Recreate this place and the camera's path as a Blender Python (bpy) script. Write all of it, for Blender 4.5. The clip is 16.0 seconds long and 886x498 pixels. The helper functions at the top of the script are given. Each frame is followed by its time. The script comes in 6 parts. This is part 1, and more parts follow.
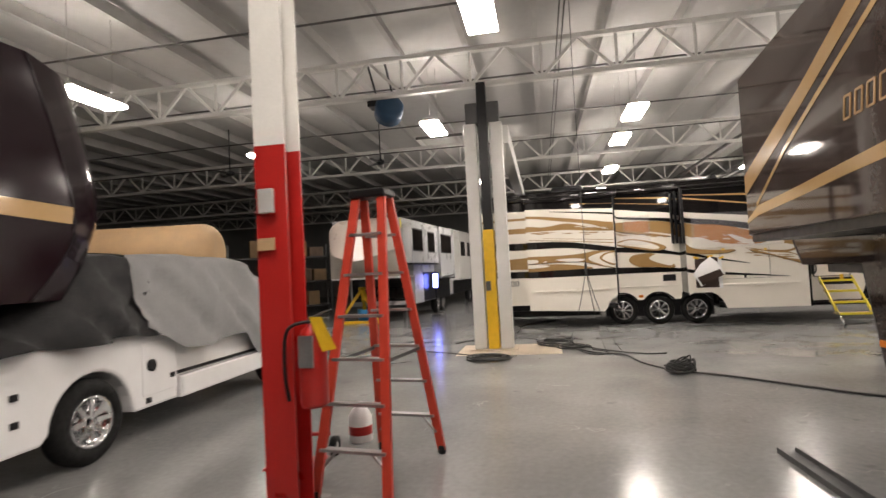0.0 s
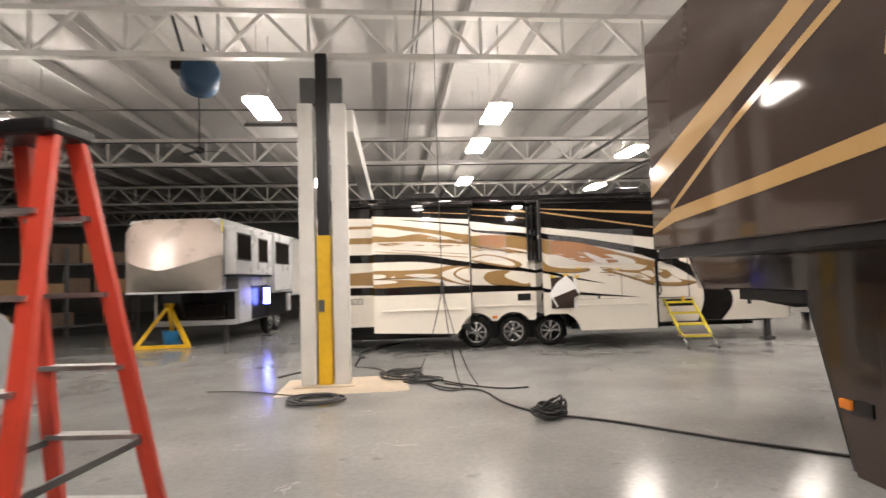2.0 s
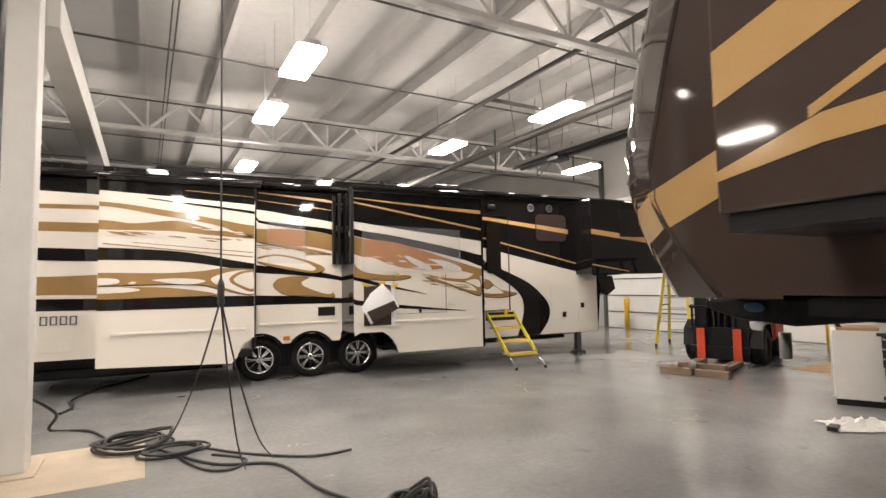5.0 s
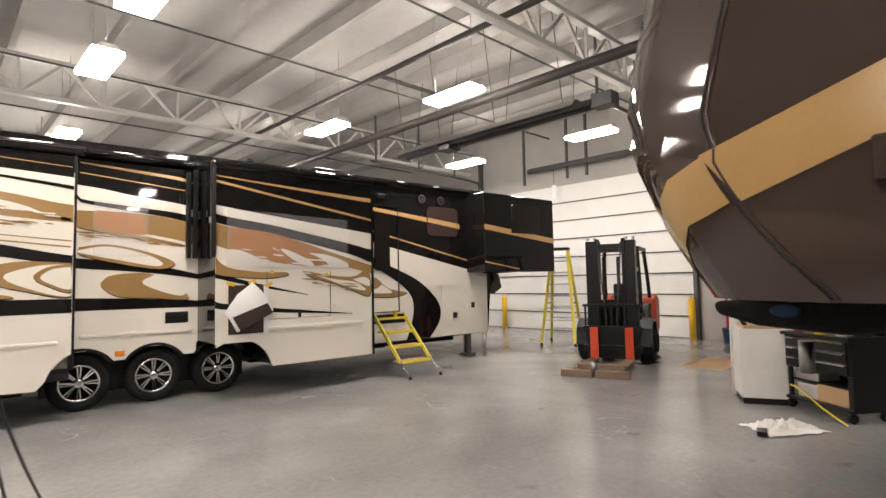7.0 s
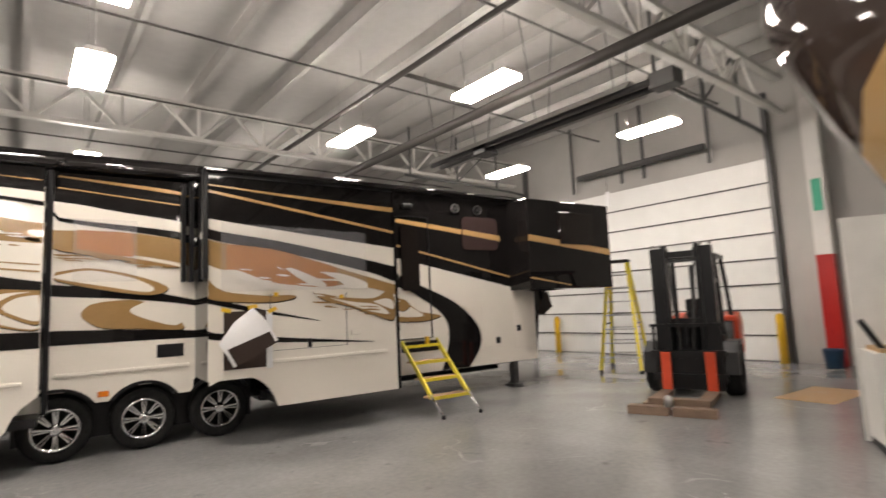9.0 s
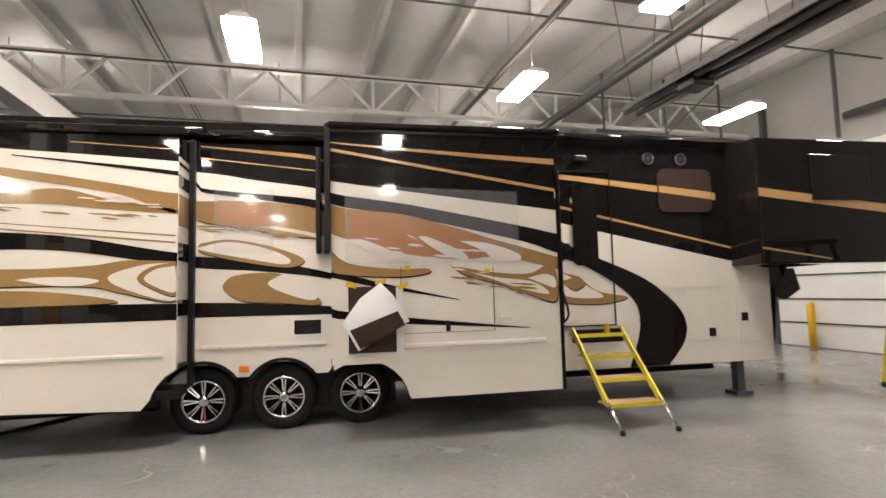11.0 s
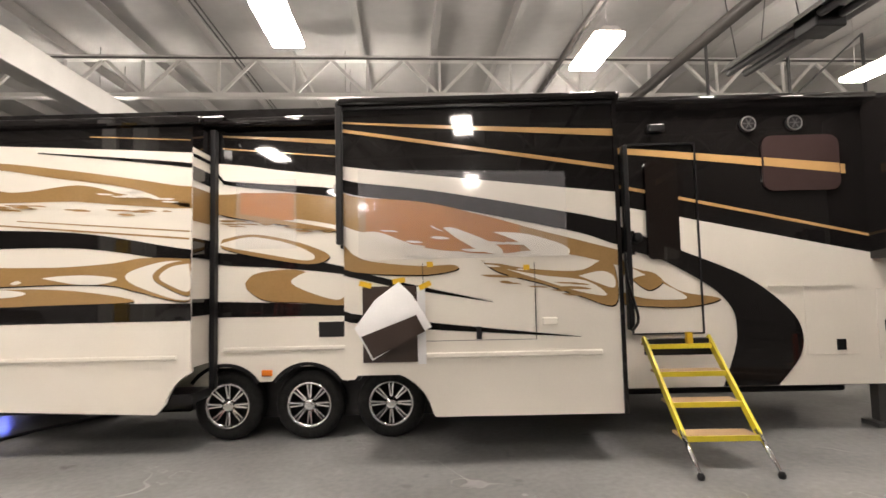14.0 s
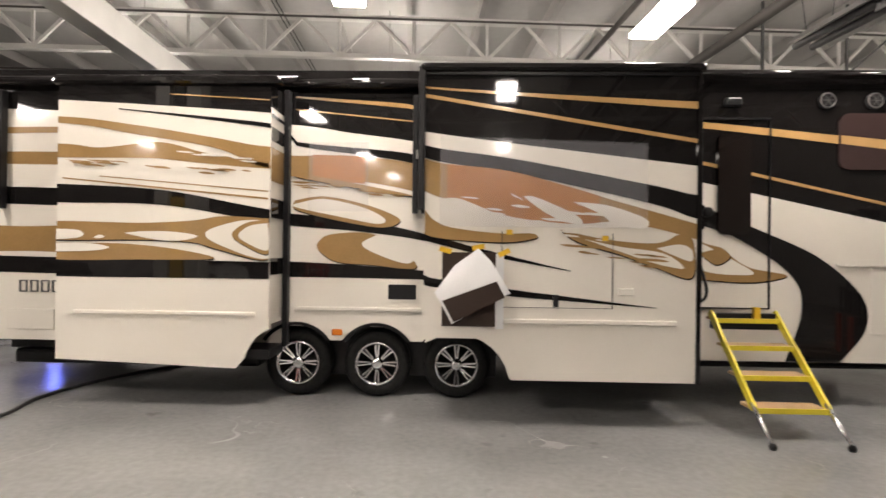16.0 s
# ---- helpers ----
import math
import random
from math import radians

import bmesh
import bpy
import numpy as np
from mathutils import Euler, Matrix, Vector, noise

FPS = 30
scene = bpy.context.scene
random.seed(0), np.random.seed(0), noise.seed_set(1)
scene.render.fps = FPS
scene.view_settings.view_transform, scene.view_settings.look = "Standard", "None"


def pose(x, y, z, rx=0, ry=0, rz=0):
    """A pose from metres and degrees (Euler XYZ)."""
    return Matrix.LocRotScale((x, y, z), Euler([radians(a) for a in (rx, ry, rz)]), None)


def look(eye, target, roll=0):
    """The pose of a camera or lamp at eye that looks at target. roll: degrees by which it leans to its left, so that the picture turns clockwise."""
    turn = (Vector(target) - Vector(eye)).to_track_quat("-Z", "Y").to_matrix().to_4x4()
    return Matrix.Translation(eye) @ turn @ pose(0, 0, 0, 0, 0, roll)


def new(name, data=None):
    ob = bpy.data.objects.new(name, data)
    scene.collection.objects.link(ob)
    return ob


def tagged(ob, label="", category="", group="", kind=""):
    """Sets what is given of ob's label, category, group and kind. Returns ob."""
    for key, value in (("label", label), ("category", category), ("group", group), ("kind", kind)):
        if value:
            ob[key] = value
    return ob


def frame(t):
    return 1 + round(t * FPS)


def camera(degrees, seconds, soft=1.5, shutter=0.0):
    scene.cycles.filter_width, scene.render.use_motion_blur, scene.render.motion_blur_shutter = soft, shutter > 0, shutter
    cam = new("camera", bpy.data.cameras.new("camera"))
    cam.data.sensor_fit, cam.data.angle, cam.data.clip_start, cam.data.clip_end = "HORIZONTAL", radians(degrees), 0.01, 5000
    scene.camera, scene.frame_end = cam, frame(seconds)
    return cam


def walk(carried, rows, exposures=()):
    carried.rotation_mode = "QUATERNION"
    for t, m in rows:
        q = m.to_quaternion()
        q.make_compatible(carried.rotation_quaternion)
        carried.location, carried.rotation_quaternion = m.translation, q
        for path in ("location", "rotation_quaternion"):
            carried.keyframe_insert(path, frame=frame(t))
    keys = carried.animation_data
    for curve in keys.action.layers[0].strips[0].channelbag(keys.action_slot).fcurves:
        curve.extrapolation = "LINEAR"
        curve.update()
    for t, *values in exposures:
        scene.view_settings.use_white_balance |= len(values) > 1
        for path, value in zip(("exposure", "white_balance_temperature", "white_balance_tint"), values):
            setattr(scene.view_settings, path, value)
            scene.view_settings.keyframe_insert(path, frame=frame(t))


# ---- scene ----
cam = camera(79.9, 16.0, 1.5, 0.5)
PATH = [
    (0, (0.369, -0.611, 1.729), (-0.147, 1.32, 1.81), -3.0),
    (0.5, (0.404, -0.089, 1.788), (-0.012, 1.866, 1.863), -2.5),
    (1, (0.358, 0.461, 1.783), (0.098, 2.443, 1.856), -2.0),
    (1.5, (0.415, 0.95, 1.795), (0.301, 2.945, 1.88), -2.9),
    (2, (0.272, 1.449, 1.759), (0.311, 3.445, 1.868), -1.8),
    (2.5, (0.25, 1.894, 1.771), (0.549, 3.87, 1.847), -2.1),
    (3, (0.21, 2.459, 1.767), (0.697, 4.396, 1.867), -2.1),
    (5.3, (0.245, 4.566, 1.652), (1.106, 6.365, 1.795), -1.3),
    (5.5, (0.246, 4.705, 1.639), (1.129, 6.493, 1.791), -1.4),
    (6, (0.317, 5.057, 1.704), (1.435, 6.709, 1.851), 0.2),
    (6.5, (0.281, 5.41, 1.719), (1.527, 6.969, 1.857), -0.7),
    (7, (0.438, 5.721, 1.689), (1.718, 7.253, 1.81), -1.2),
    (7.5, (0.634, 6.006, 1.686), (1.878, 7.564, 1.841), -1.8),
    (8, (0.829, 6.33, 1.693), (2.13, 7.834, 1.911), -2.5),
    (8.5, (1.048, 6.368, 1.626), (2.416, 7.81, 1.852), -2.8),
    (9, (1.526, 6.637, 1.64), (2.649, 8.278, 1.853), -2.7),
    (9.5, (1.807, 6.95, 1.675), (2.836, 8.657, 1.831), -2.3),
    (9.6, (1.903, 7.041, 1.67), (2.954, 8.736, 1.806), -2.7),
    (10, (2.371, 7.243, 1.623), (3.22, 9.049, 1.759), -2.7),
    (10.2, (2.502, 7.291, 1.603), (3.214, 9.155, 1.747), -2.3),
    (12.3, (3.315, 8.647, 1.687), (3.59, 10.621, 1.854), -1.4),
    (12.5, (3.381, 8.668, 1.692), (3.655, 10.641, 1.873), -1.6),
    (13, (3.849, 8.699, 1.702), (4.072, 10.675, 1.907), -1.6),
    (13.5, (4.014, 8.705, 1.699), (4.089, 10.696, 1.882), -1.1),
    (14, (3.823, 8.595, 1.692), (3.798, 10.591, 1.827), -1.3),
    (14.5, (3.683, 8.408, 1.686), (3.654, 10.406, 1.786), -0.7),
    (15, (3.639, 8.288, 1.692), (3.663, 10.286, 1.769), 0.4),
    (15.5, (3.508, 8.369, 1.696), (3.509, 10.369, 1.726), 0.6),
    (16, (3.133, 8.51, 1.701), (3.076, 10.51, 1.708), 0.7),
]
EXPOSURES = [(0, -0.16), (0.5, 0.0), (1, 0.1), (2, 0.22), (3, 0.24), (5.5, 0.06), (6.5, 0.08), (7.5, -0.04), (8.5, -0.08), (9.2, -0.2), (9.5, -0.06), (10, -0.1), (12.5, 0.04), (14, 0.06), (16, -0.02)]
walk(cam, [(t, look(eye, target, roll)) for t, eye, target, roll in PATH], EXPOSURES)

# ---- world and exposure ----
world = bpy.data.worlds.new("world")
scene.world = world
world.use_nodes = True
world.node_tree.nodes["Background"].inputs[0].default_value = (0.02, 0.022, 0.025, 1)
world.node_tree.nodes["Background"].inputs[1].default_value = 0.05
LAMP = 93.0
# the hall stands slightly askew to the trailers
ASKEW = 4.4
HALL = pose(0, 0, 0, 0, 0, ASKEW)


# ---- materials ----
def mat(name, colour, rough=0.5, metal=0.0, vary=0.12, scale=6.0, fine=60.0, bump=0.0, coat=0.0, dirt=0.0, stretch=(1, 1, 1), island=0.0, spec=0.5):
    m = bpy.data.materials.new(name)
    m.use_nodes = True
    nt = m.node_tree
    n, l = nt.nodes, nt.links
    b = n["Principled BSDF"]
    b.inputs["Metallic"].default_value = metal
    b.inputs["Specular IOR Level"].default_value = spec
    b.inputs["Coat Weight"].default_value = coat
    b.inputs["Coat Roughness"].default_value = 0.04
    tc = n.new("ShaderNodeTexCoord")
    mp = n.new("ShaderNodeMapping")
    mp.inputs["Scale"].default_value = stretch
    l.new(tc.outputs["Object"], mp.inputs["Vector"])
    n1 = n.new("ShaderNodeTexNoise")
    n1.inputs["Scale"].default_value = scale
    n1.inputs["Detail"].default_value = 5
    n2 = n.new("ShaderNodeTexNoise")
    n2.inputs["Scale"].default_value = fine
    n2.inputs["Detail"].default_value = 3
    l.new(mp.outputs[0], n1.inputs["Vector"])
    l.new(mp.outputs[0], n2.inputs["Vector"])
    mix = n.new("ShaderNodeMath")
    mix.operation = "MULTIPLY_ADD"
    mix.inputs[1].default_value = 0.6
    l.new(n1.outputs["Fac"], mix.inputs[0])
    half = n.new("ShaderNodeMath")
    half.operation = "MULTIPLY"
    half.inputs[1].default_value = 0.4
    l.new(n2.outputs["Fac"], half.inputs[0])
    l.new(half.outputs[0], mix.inputs[2])
    ramp = n.new("ShaderNodeMapRange")
    ramp.inputs["From Min"].default_value = 0.3
    ramp.inputs["From Max"].default_value = 0.7
    ramp.inputs["To Min"].default_value = 1 - vary
    ramp.inputs["To Max"].default_value = 1 + vary
    l.new(mix.outputs[0], ramp.inputs["Value"])
    val = ramp.outputs[0]
    if island:
        info = n.new("ShaderNodeObjectInfo")
        r = n.new("ShaderNodeMapRange")
        r.inputs["To Min"].default_value = 1 - island
        r.inputs["To Max"].default_value = 1 + island
        l.new(info.outputs["Random"], r.inputs["Value"])
        k = n.new("ShaderNodeMath")
        k.operation = "MULTIPLY"
        l.new(val, k.inputs[0])
        l.new(r.outputs[0], k.inputs[1])
        val = k.outputs[0]
    col = n.new("ShaderNodeVectorMath")
    col.operation = "SCALE"
    col.inputs[0].default_value = colour
    l.new(val, col.inputs["Scale"])
    out = col.outputs[0]
    if dirt:
        n3 = n.new("ShaderNodeTexNoise")
        n3.inputs["Scale"].default_value = scale * 0.35
        n3.inputs["Detail"].default_value = 8
        n3.inputs["Distortion"].default_value = 0.6
        l.new(mp.outputs[0], n3.inputs["Vector"])
        dr = n.new("ShaderNodeMapRange")
        dr.inputs["From Min"].default_value = 0.48
        dr.inputs["From Max"].default_value = 0.82
        dr.inputs["To Max"].default_value = dirt
        l.new(n3.outputs["Fac"], dr.inputs["Value"])
        mx = n.new("ShaderNodeMix")
        mx.data_type = "RGBA"
        l.new(dr.outputs[0], mx.inputs["Factor"])
        l.new(out, mx.inputs["A"])
        mx.inputs["B"].default_value = (colour[0] * 0.45, colour[1] * 0.42, colour[2] * 0.38, 1)
        out = mx.outputs["Result"]
    l.new(out, b.inputs["Base Color"])
    rr = n.new("ShaderNodeMapRange")
    rr.inputs["From Min"].default_value = 0.3
    rr.inputs["From Max"].default_value = 0.7
    rr.inputs["To Min"].default_value = rough * 0.8
    rr.inputs["To Max"].default_value = min(1, rough * 1.25)
    l.new(n1.outputs["Fac"], rr.inputs["Value"])
    l.new(rr.outputs[0], b.inputs["Roughness"])
    if bump:
        bp = n.new("ShaderNodeBump")
        bp.inputs["Strength"].default_value = bump
        bp.inputs["Distance"].default_value = 0.01
        l.new(n2.outputs["Fac"], bp.inputs["Height"])
        l.new(bp.outputs[0], b.inputs["Normal"])
    return m


def glow(name, colour, strength):
    m = bpy.data.materials.new(name)
    m.use_nodes = True
    b = m.node_tree.nodes["Principled BSDF"]
    b.inputs["Base Color"].default_value = (0.8, 0.8, 0.8, 1)
    b.inputs["Emission Color"].default_value = (*colour, 1)
    b.inputs["Emission Strength"].default_value = strength
    return m


M_FLOOR = mat("floor_epoxy", (0.245, 0.248, 0.245), 0.19, spec=0.45, vary=0.2, scale=0.9, fine=16, bump=0.015, dirt=0.55)


def scuffed(m):
    """Thin pale scuff lines and dull dark spots worn into a coating."""
    n, l = m.node_tree.nodes, m.node_tree.links
    b = n["Principled BSDF"]
    base = b.inputs["Base Color"].links[0].from_socket
    tc = n.new("ShaderNodeTexCoord")
    lines = []
    for scale, width, seed in ((0.55, 0.0035, 0.0), (1.3, 0.004, 7.0)):
        t = n.new("ShaderNodeTexNoise")
        t.noise_dimensions = "4D"
        t.inputs["W"].default_value = seed
        t.inputs["Scale"].default_value = scale
        t.inputs["Detail"].default_value = 3
        l.new(tc.outputs["Object"], t.inputs["Vector"])
        d = n.new("ShaderNodeMath")
        d.operation = "COMPARE"
        d.inputs[1].default_value = 0.55
        d.inputs[2].default_value = width
        l.new(t.outputs["Fac"], d.inputs[0])
        lines.append(d.outputs[0])
    patch = n.new("ShaderNodeTexNoise")
    patch.inputs["Scale"].default_value = 1.1
    patch.inputs["Detail"].default_value = 6
    l.new(tc.outputs["Object"], patch.inputs["Vector"])
    gate = n.new("ShaderNodeMapRange")
    gate.inputs["From Min"].default_value = 0.55
    gate.inputs["From Max"].default_value = 0.68
    gate.inputs["To Max"].default_value = 0.5
    l.new(patch.outputs["Fac"], gate.inputs["Value"])
    both = n.new("ShaderNodeMath")
    both.operation = "MAXIMUM"
    l.new(lines[0], both.inputs[0])
    l.new(lines[1], both.inputs[1])
    amount = n.new("ShaderNodeMath")
    amount.operation = "MULTIPLY"
    l.new(both.outputs[0], amount.inputs[0])
    l.new(gate.outputs[0], amount.inputs[1])
    pale = n.new("ShaderNodeMix")
    pale.data_type = "RGBA"
    pale.inputs["B"].default_value = (0.46, 0.46, 0.45, 1)
    l.new(amount.outputs[0], pale.inputs["Factor"])
    l.new(base, pale.inputs["A"])
    spot = n.new("ShaderNodeTexNoise")
    spot.inputs["Scale"].default_value = 2.3
    spot.inputs["Detail"].default_value = 4
    l.new(tc.outputs["Object"], spot.inputs["Vector"])
    dark = n.new("ShaderNodeMapRange")
    dark.inputs["From Min"].default_value = 0.66
    dark.inputs["From Max"].default_value = 0.78
    dark.inputs["To Max"].default_value = 0.65
    l.new(spot.outputs["Fac"], dark.inputs["Value"])
    stain = n.new("ShaderNodeMix")
    stain.data_type = "RGBA"
    stain.inputs["B"].default_value = (0.07, 0.068, 0.064, 1)
    l.new(dark.outputs[0], stain.inputs["Factor"])
    l.new(pale.outputs["Result"], stain.inputs["A"])
    l.new(stain.outputs["Result"], b.inputs["Base Color"])


scuffed(M_FLOOR)
M_BARE = mat("bare_concrete", (0.50, 0.42, 0.32), 0.7, vary=0.2, scale=3, bump=0.1)
M_DECK = mat("roof_insulation", (0.48, 0.47, 0.455), 0.6, vary=0.08, scale=0.8, fine=5, bump=0.25)
M_STEEL_W = mat("white_painted_steel", (0.66, 0.65, 0.62), 0.45, vary=0.08, scale=3, dirt=0.25)
M_STEEL_G = mat("grey_joist_paint", (0.42, 0.41, 0.395), 0.5, vary=0.12, scale=3, dirt=0.3)
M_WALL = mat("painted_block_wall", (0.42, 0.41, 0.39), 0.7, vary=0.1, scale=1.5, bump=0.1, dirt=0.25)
# a darker grey than M_WALL, for the west and north walls
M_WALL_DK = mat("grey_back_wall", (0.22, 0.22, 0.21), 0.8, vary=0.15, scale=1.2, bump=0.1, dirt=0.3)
M_DOOR = mat("white_door_panel", (0.74, 0.74, 0.72), 0.45, vary=0.05, scale=2, dirt=0.15)
M_CREAM = mat("cream_gelcoat", (0.82, 0.775, 0.695), 0.11, vary=0.03, scale=2, coat=0.6)
M_DARK = mat("black_brown_gelcoat", (0.010, 0.009, 0.009), 0.035, vary=0.1, scale=2, spec=0.4)
M_TAN = mat("tan_paint", (0.34, 0.21, 0.085), 0.14, vary=0.12, scale=3, coat=0.5)
M_GOLD = mat("gold_stripe_paint", (0.50, 0.31, 0.13), 0.14, vary=0.08, scale=3, coat=0.5)
M_RUST = mat("copper_film_tint", (0.42, 0.17, 0.035), 0.2, vary=0.15, scale=2, coat=0.3)
M_BROWN = mat("brown_gelcoat", (0.058, 0.042, 0.036), 0.055, vary=0.08, scale=2, spec=0.45)
M_BGOLD = mat("gold_gelcoat", (0.46, 0.29, 0.12), 0.14, vary=0.06, scale=3, coat=0.5)
M_BLACK = mat("black_plastic", (0.008, 0.008, 0.009), 0.35, vary=0.2, scale=8, spec=0.35)
M_RUBBER = mat("tyre_rubber", (0.009, 0.009, 0.009), 0.7, spec=0.25, vary=0.2, scale=20, bump=0.2)
M_CHROME = mat("polished_alloy", (0.74, 0.74, 0.75), 0.10, metal=1.0, vary=0.05)
M_STEEL = mat("bare_steel", (0.42, 0.41, 0.40), 0.38, metal=1.0, vary=0.15)
M_GREYSTEEL = mat("dark_grey_steel", (0.10, 0.10, 0.10), 0.5, metal=0.3, vary=0.2)
M_LETTER = mat("gold_vinyl_letter", (0.42, 0.25, 0.10), 0.55, vary=0.08, scale=3)
M_YELLOW = mat("safety_yellow", (0.75, 0.46, 0.02), 0.4, vary=0.1, scale=8, dirt=0.2)
M_LIME = mat("yellow_fibreglass", (0.72, 0.60, 0.04), 0.4, vary=0.1, scale=8, dirt=0.15)
M_RED = mat("red_paint", (0.42, 0.018, 0.015), 0.33, vary=0.12, scale=4, dirt=0.3)
M_ORANGE = mat("orange_fibreglass", (0.56, 0.055, 0.03), 0.4, vary=0.1, scale=8, dirt=0.15)
M_ORED = mat("forklift_orange", (0.60, 0.07, 0.025), 0.4, vary=0.12, scale=6, dirt=0.3)
M_ALU = mat("aluminium", (0.42, 0.42, 0.42), 0.42, metal=0.9, vary=0.2, dirt=0.4)
M_WHITE = mat("white_vehicle_paint", (0.78, 0.78, 0.78), 0.15, vary=0.03, coat=0.6)
M_GREYRV = mat("pale_grey_siding", (0.50, 0.51, 0.52), 0.3, vary=0.06, scale=2)
M_PRIMER = mat("beige_primer_cap", (0.48, 0.41, 0.365), 0.3, vary=0.08, scale=2, bump=0.05)
M_PLASTIC_SHEET = mat("cloudy_plastic_cover", (0.36, 0.33, 0.29), 0.35, vary=0.12, scale=2, bump=0.2)
M_TARP = mat("grey_tarp", (0.21, 0.21, 0.215), 0.7, vary=0.15, scale=3, bump=0.35)
M_TARP_DK = mat("black_mesh_tarp", (0.018, 0.018, 0.019), 0.8, vary=0.25, scale=4, bump=0.4)
M_CARD = mat("kraft_cardboard", (0.42, 0.28, 0.15), 0.75, vary=0.12, scale=4, bump=0.15)
M_MAROON = mat("dark_maroon_gelcoat", (0.012, 0.004, 0.007), 0.12, spec=0.35)
M_BLUE = mat("blue_enamel", (0.010, 0.045, 0.10), 0.55, vary=0.2, scale=6, dirt=0.3)
M_PAPER = mat("white_paper", (0.80, 0.80, 0.80), 0.6, vary=0.04, scale=3)
M_CLOTH = mat("white_rag", (0.74, 0.73, 0.70), 0.9, vary=0.12, scale=12, bump=0.4)
M_WOOD = mat("worn_pallet_wood", (0.20, 0.14, 0.10), 0.8, vary=0.3, scale=5, bump=0.3)
M_CABLE = mat("cable_rubber", (0.035, 0.035, 0.035), 0.6, vary=0.25, scale=20)
M_AMBER = mat("amber_lens", (0.70, 0.20, 0.02), 0.2)
M_GREEN = mat("green_sign", (0.05, 0.35, 0.22), 0.5)
M_LAMPON = glow("lamp_diffuser", (1.0, 0.89, 0.80), LAMP)
M_MIRROR = mat("window_glass_dark", (0.012, 0.009, 0.008), 0.03, vary=0.0)
M_PIPE = mat("dark_pipe", (0.06, 0.055, 0.05), 0.5, vary=0.2)


def clear(name, tint, rough, alpha):
    m = mat(name, tint, rough, vary=0.05, bump=0.15, scale=3, fine=8)
    m.node_tree.nodes["Principled BSDF"].inputs["Alpha"].default_value = alpha
    return m


M_FILM = clear("clear_plastic_film", (0.80, 0.80, 0.86), 0.08, 0.13)
# window glass whose base colour holds a brownish reflection
M_BROWN_REFLECT = mat("brown_reflection_glass", (0.048, 0.030, 0.029), 0.05, vary=0.1, scale=3)


# ---- mesh helpers ----
def quad_box(bm, x0, x1, y0, y1, z0, z1, m=None):
    vs = [bm.verts.new(((m @ Vector(c)) if m else c)) for c in
          ((x0, y0, z0), (x1, y0, z0), (x1, y1, z0), (x0, y1, z0), (x0, y0, z1), (x1, y0, z1), (x1, y1, z1), (x0, y1, z1))]
    for f in ((0, 3, 2, 1), (4, 5, 6, 7), (0, 1, 5, 4), (1, 2, 6, 5), (2, 3, 7, 6), (3, 0, 4, 7)):
        bm.faces.new([vs[i] for i in f])
    return vs


def bar(bm, a, b, w, h=None, up=(0, 0, 1)):
    """A square bar from a to b."""
    a, b = Vector(a), Vector(b)
    h = h or w
    d = (b - a).normalized()
    s = d.cross(Vector(up))
    if s.length < 1e-4:
        s = d.cross(Vector((1, 0, 0)))
    s.normalize()
    u = s.cross(d)
    vs = [bm.verts.new(p + s * i * w / 2 + u * j * h / 2) for p in (a, b) for i, j in ((-1, -1), (1, -1), (1, 1), (-1, 1))]
    for f in ((3, 2, 1, 0), (4, 5, 6, 7), (0, 1, 5, 4), (1, 2, 6, 5), (2, 3, 7, 6), (3, 0, 4, 7)):
        bm.faces.new([vs[i] for i in f])


def tube(bm, pts, r, n=8, caps=True, radii=None):
    """A round tube through points."""
    pts = [Vector(p) for p in pts]
    rings = []
    ref = None
    for i, p in enumerate(pts):
        d = (pts[min(i + 1, len(pts) - 1)] - pts[max(i - 1, 0)])
        if d.length < 1e-6:
            d = Vector((0, 0, 1))
        d.normalize()
        s = d.cross(Vector((0, 0, 1))) if ref is None else ref - d * ref.dot(d)
        if s.length < 1e-3:
            s = d.cross(Vector((1, 0, 0)))
        s.normalize()
        ref = s
        u = d.cross(s)
        rr = radii[i] if radii else r
        rings.append([bm.verts.new(p + (s * math.cos(2 * math.pi * k / n) + u * math.sin(2 * math.pi * k / n)) * rr) for k in range(n)])
    for a, b in zip(rings, rings[1:]):
        for k in range(n):
            f = bm.faces.new((a[k], a[(k + 1) % n], b[(k + 1) % n], b[k]))
            f.smooth = True
    if caps:
        bm.faces.new(rings[0][::-1])
        bm.faces.new(rings[-1])


def lathe(bm, prof, m, n=32, close=False):
    """Turns a profile of (radius, along) about the local z of m."""
    rings = [[bm.verts.new(m @ Vector((r * math.cos(2 * math.pi * k / n), r * math.sin(2 * math.pi * k / n), z))) for k in range(n)] for r, z in prof]
    pairs = list(zip(rings, rings[1:])) + ([(rings[-1], rings[0])] if close else [])
    for a, b in pairs:
        for k in range(n):
            f = bm.faces.new((a[k], a[(k + 1) % n], b[(k + 1) % n], b[k]))
            f.smooth = True
    if not close:
        bm.faces.new(rings[0][::-1])
        bm.faces.new(rings[-1])


def prism(bm, outline, y0, y1, axis="y"):
    """An outline of (a, z) pushed from y0 to y1 along y (or x)."""
    put = (lambda a, z, d: (a, d, z)) if axis == "y" else ((lambda a, z, d: (d, a, z)) if axis == "x" else (lambda a, z, d: (a, z, d)))
    p = [bm.verts.new(put(a, z, y0)) for a, z in outline]
    q = [bm.verts.new(put(a, z, y1)) for a, z in outline]
    bm.faces.new(p)
    bm.faces.new(q[::-1])
    for i in range(len(p)):
        j = (i + 1) % len(p)
        bm.faces.new((p[j], p[i], q[i], q[j]))


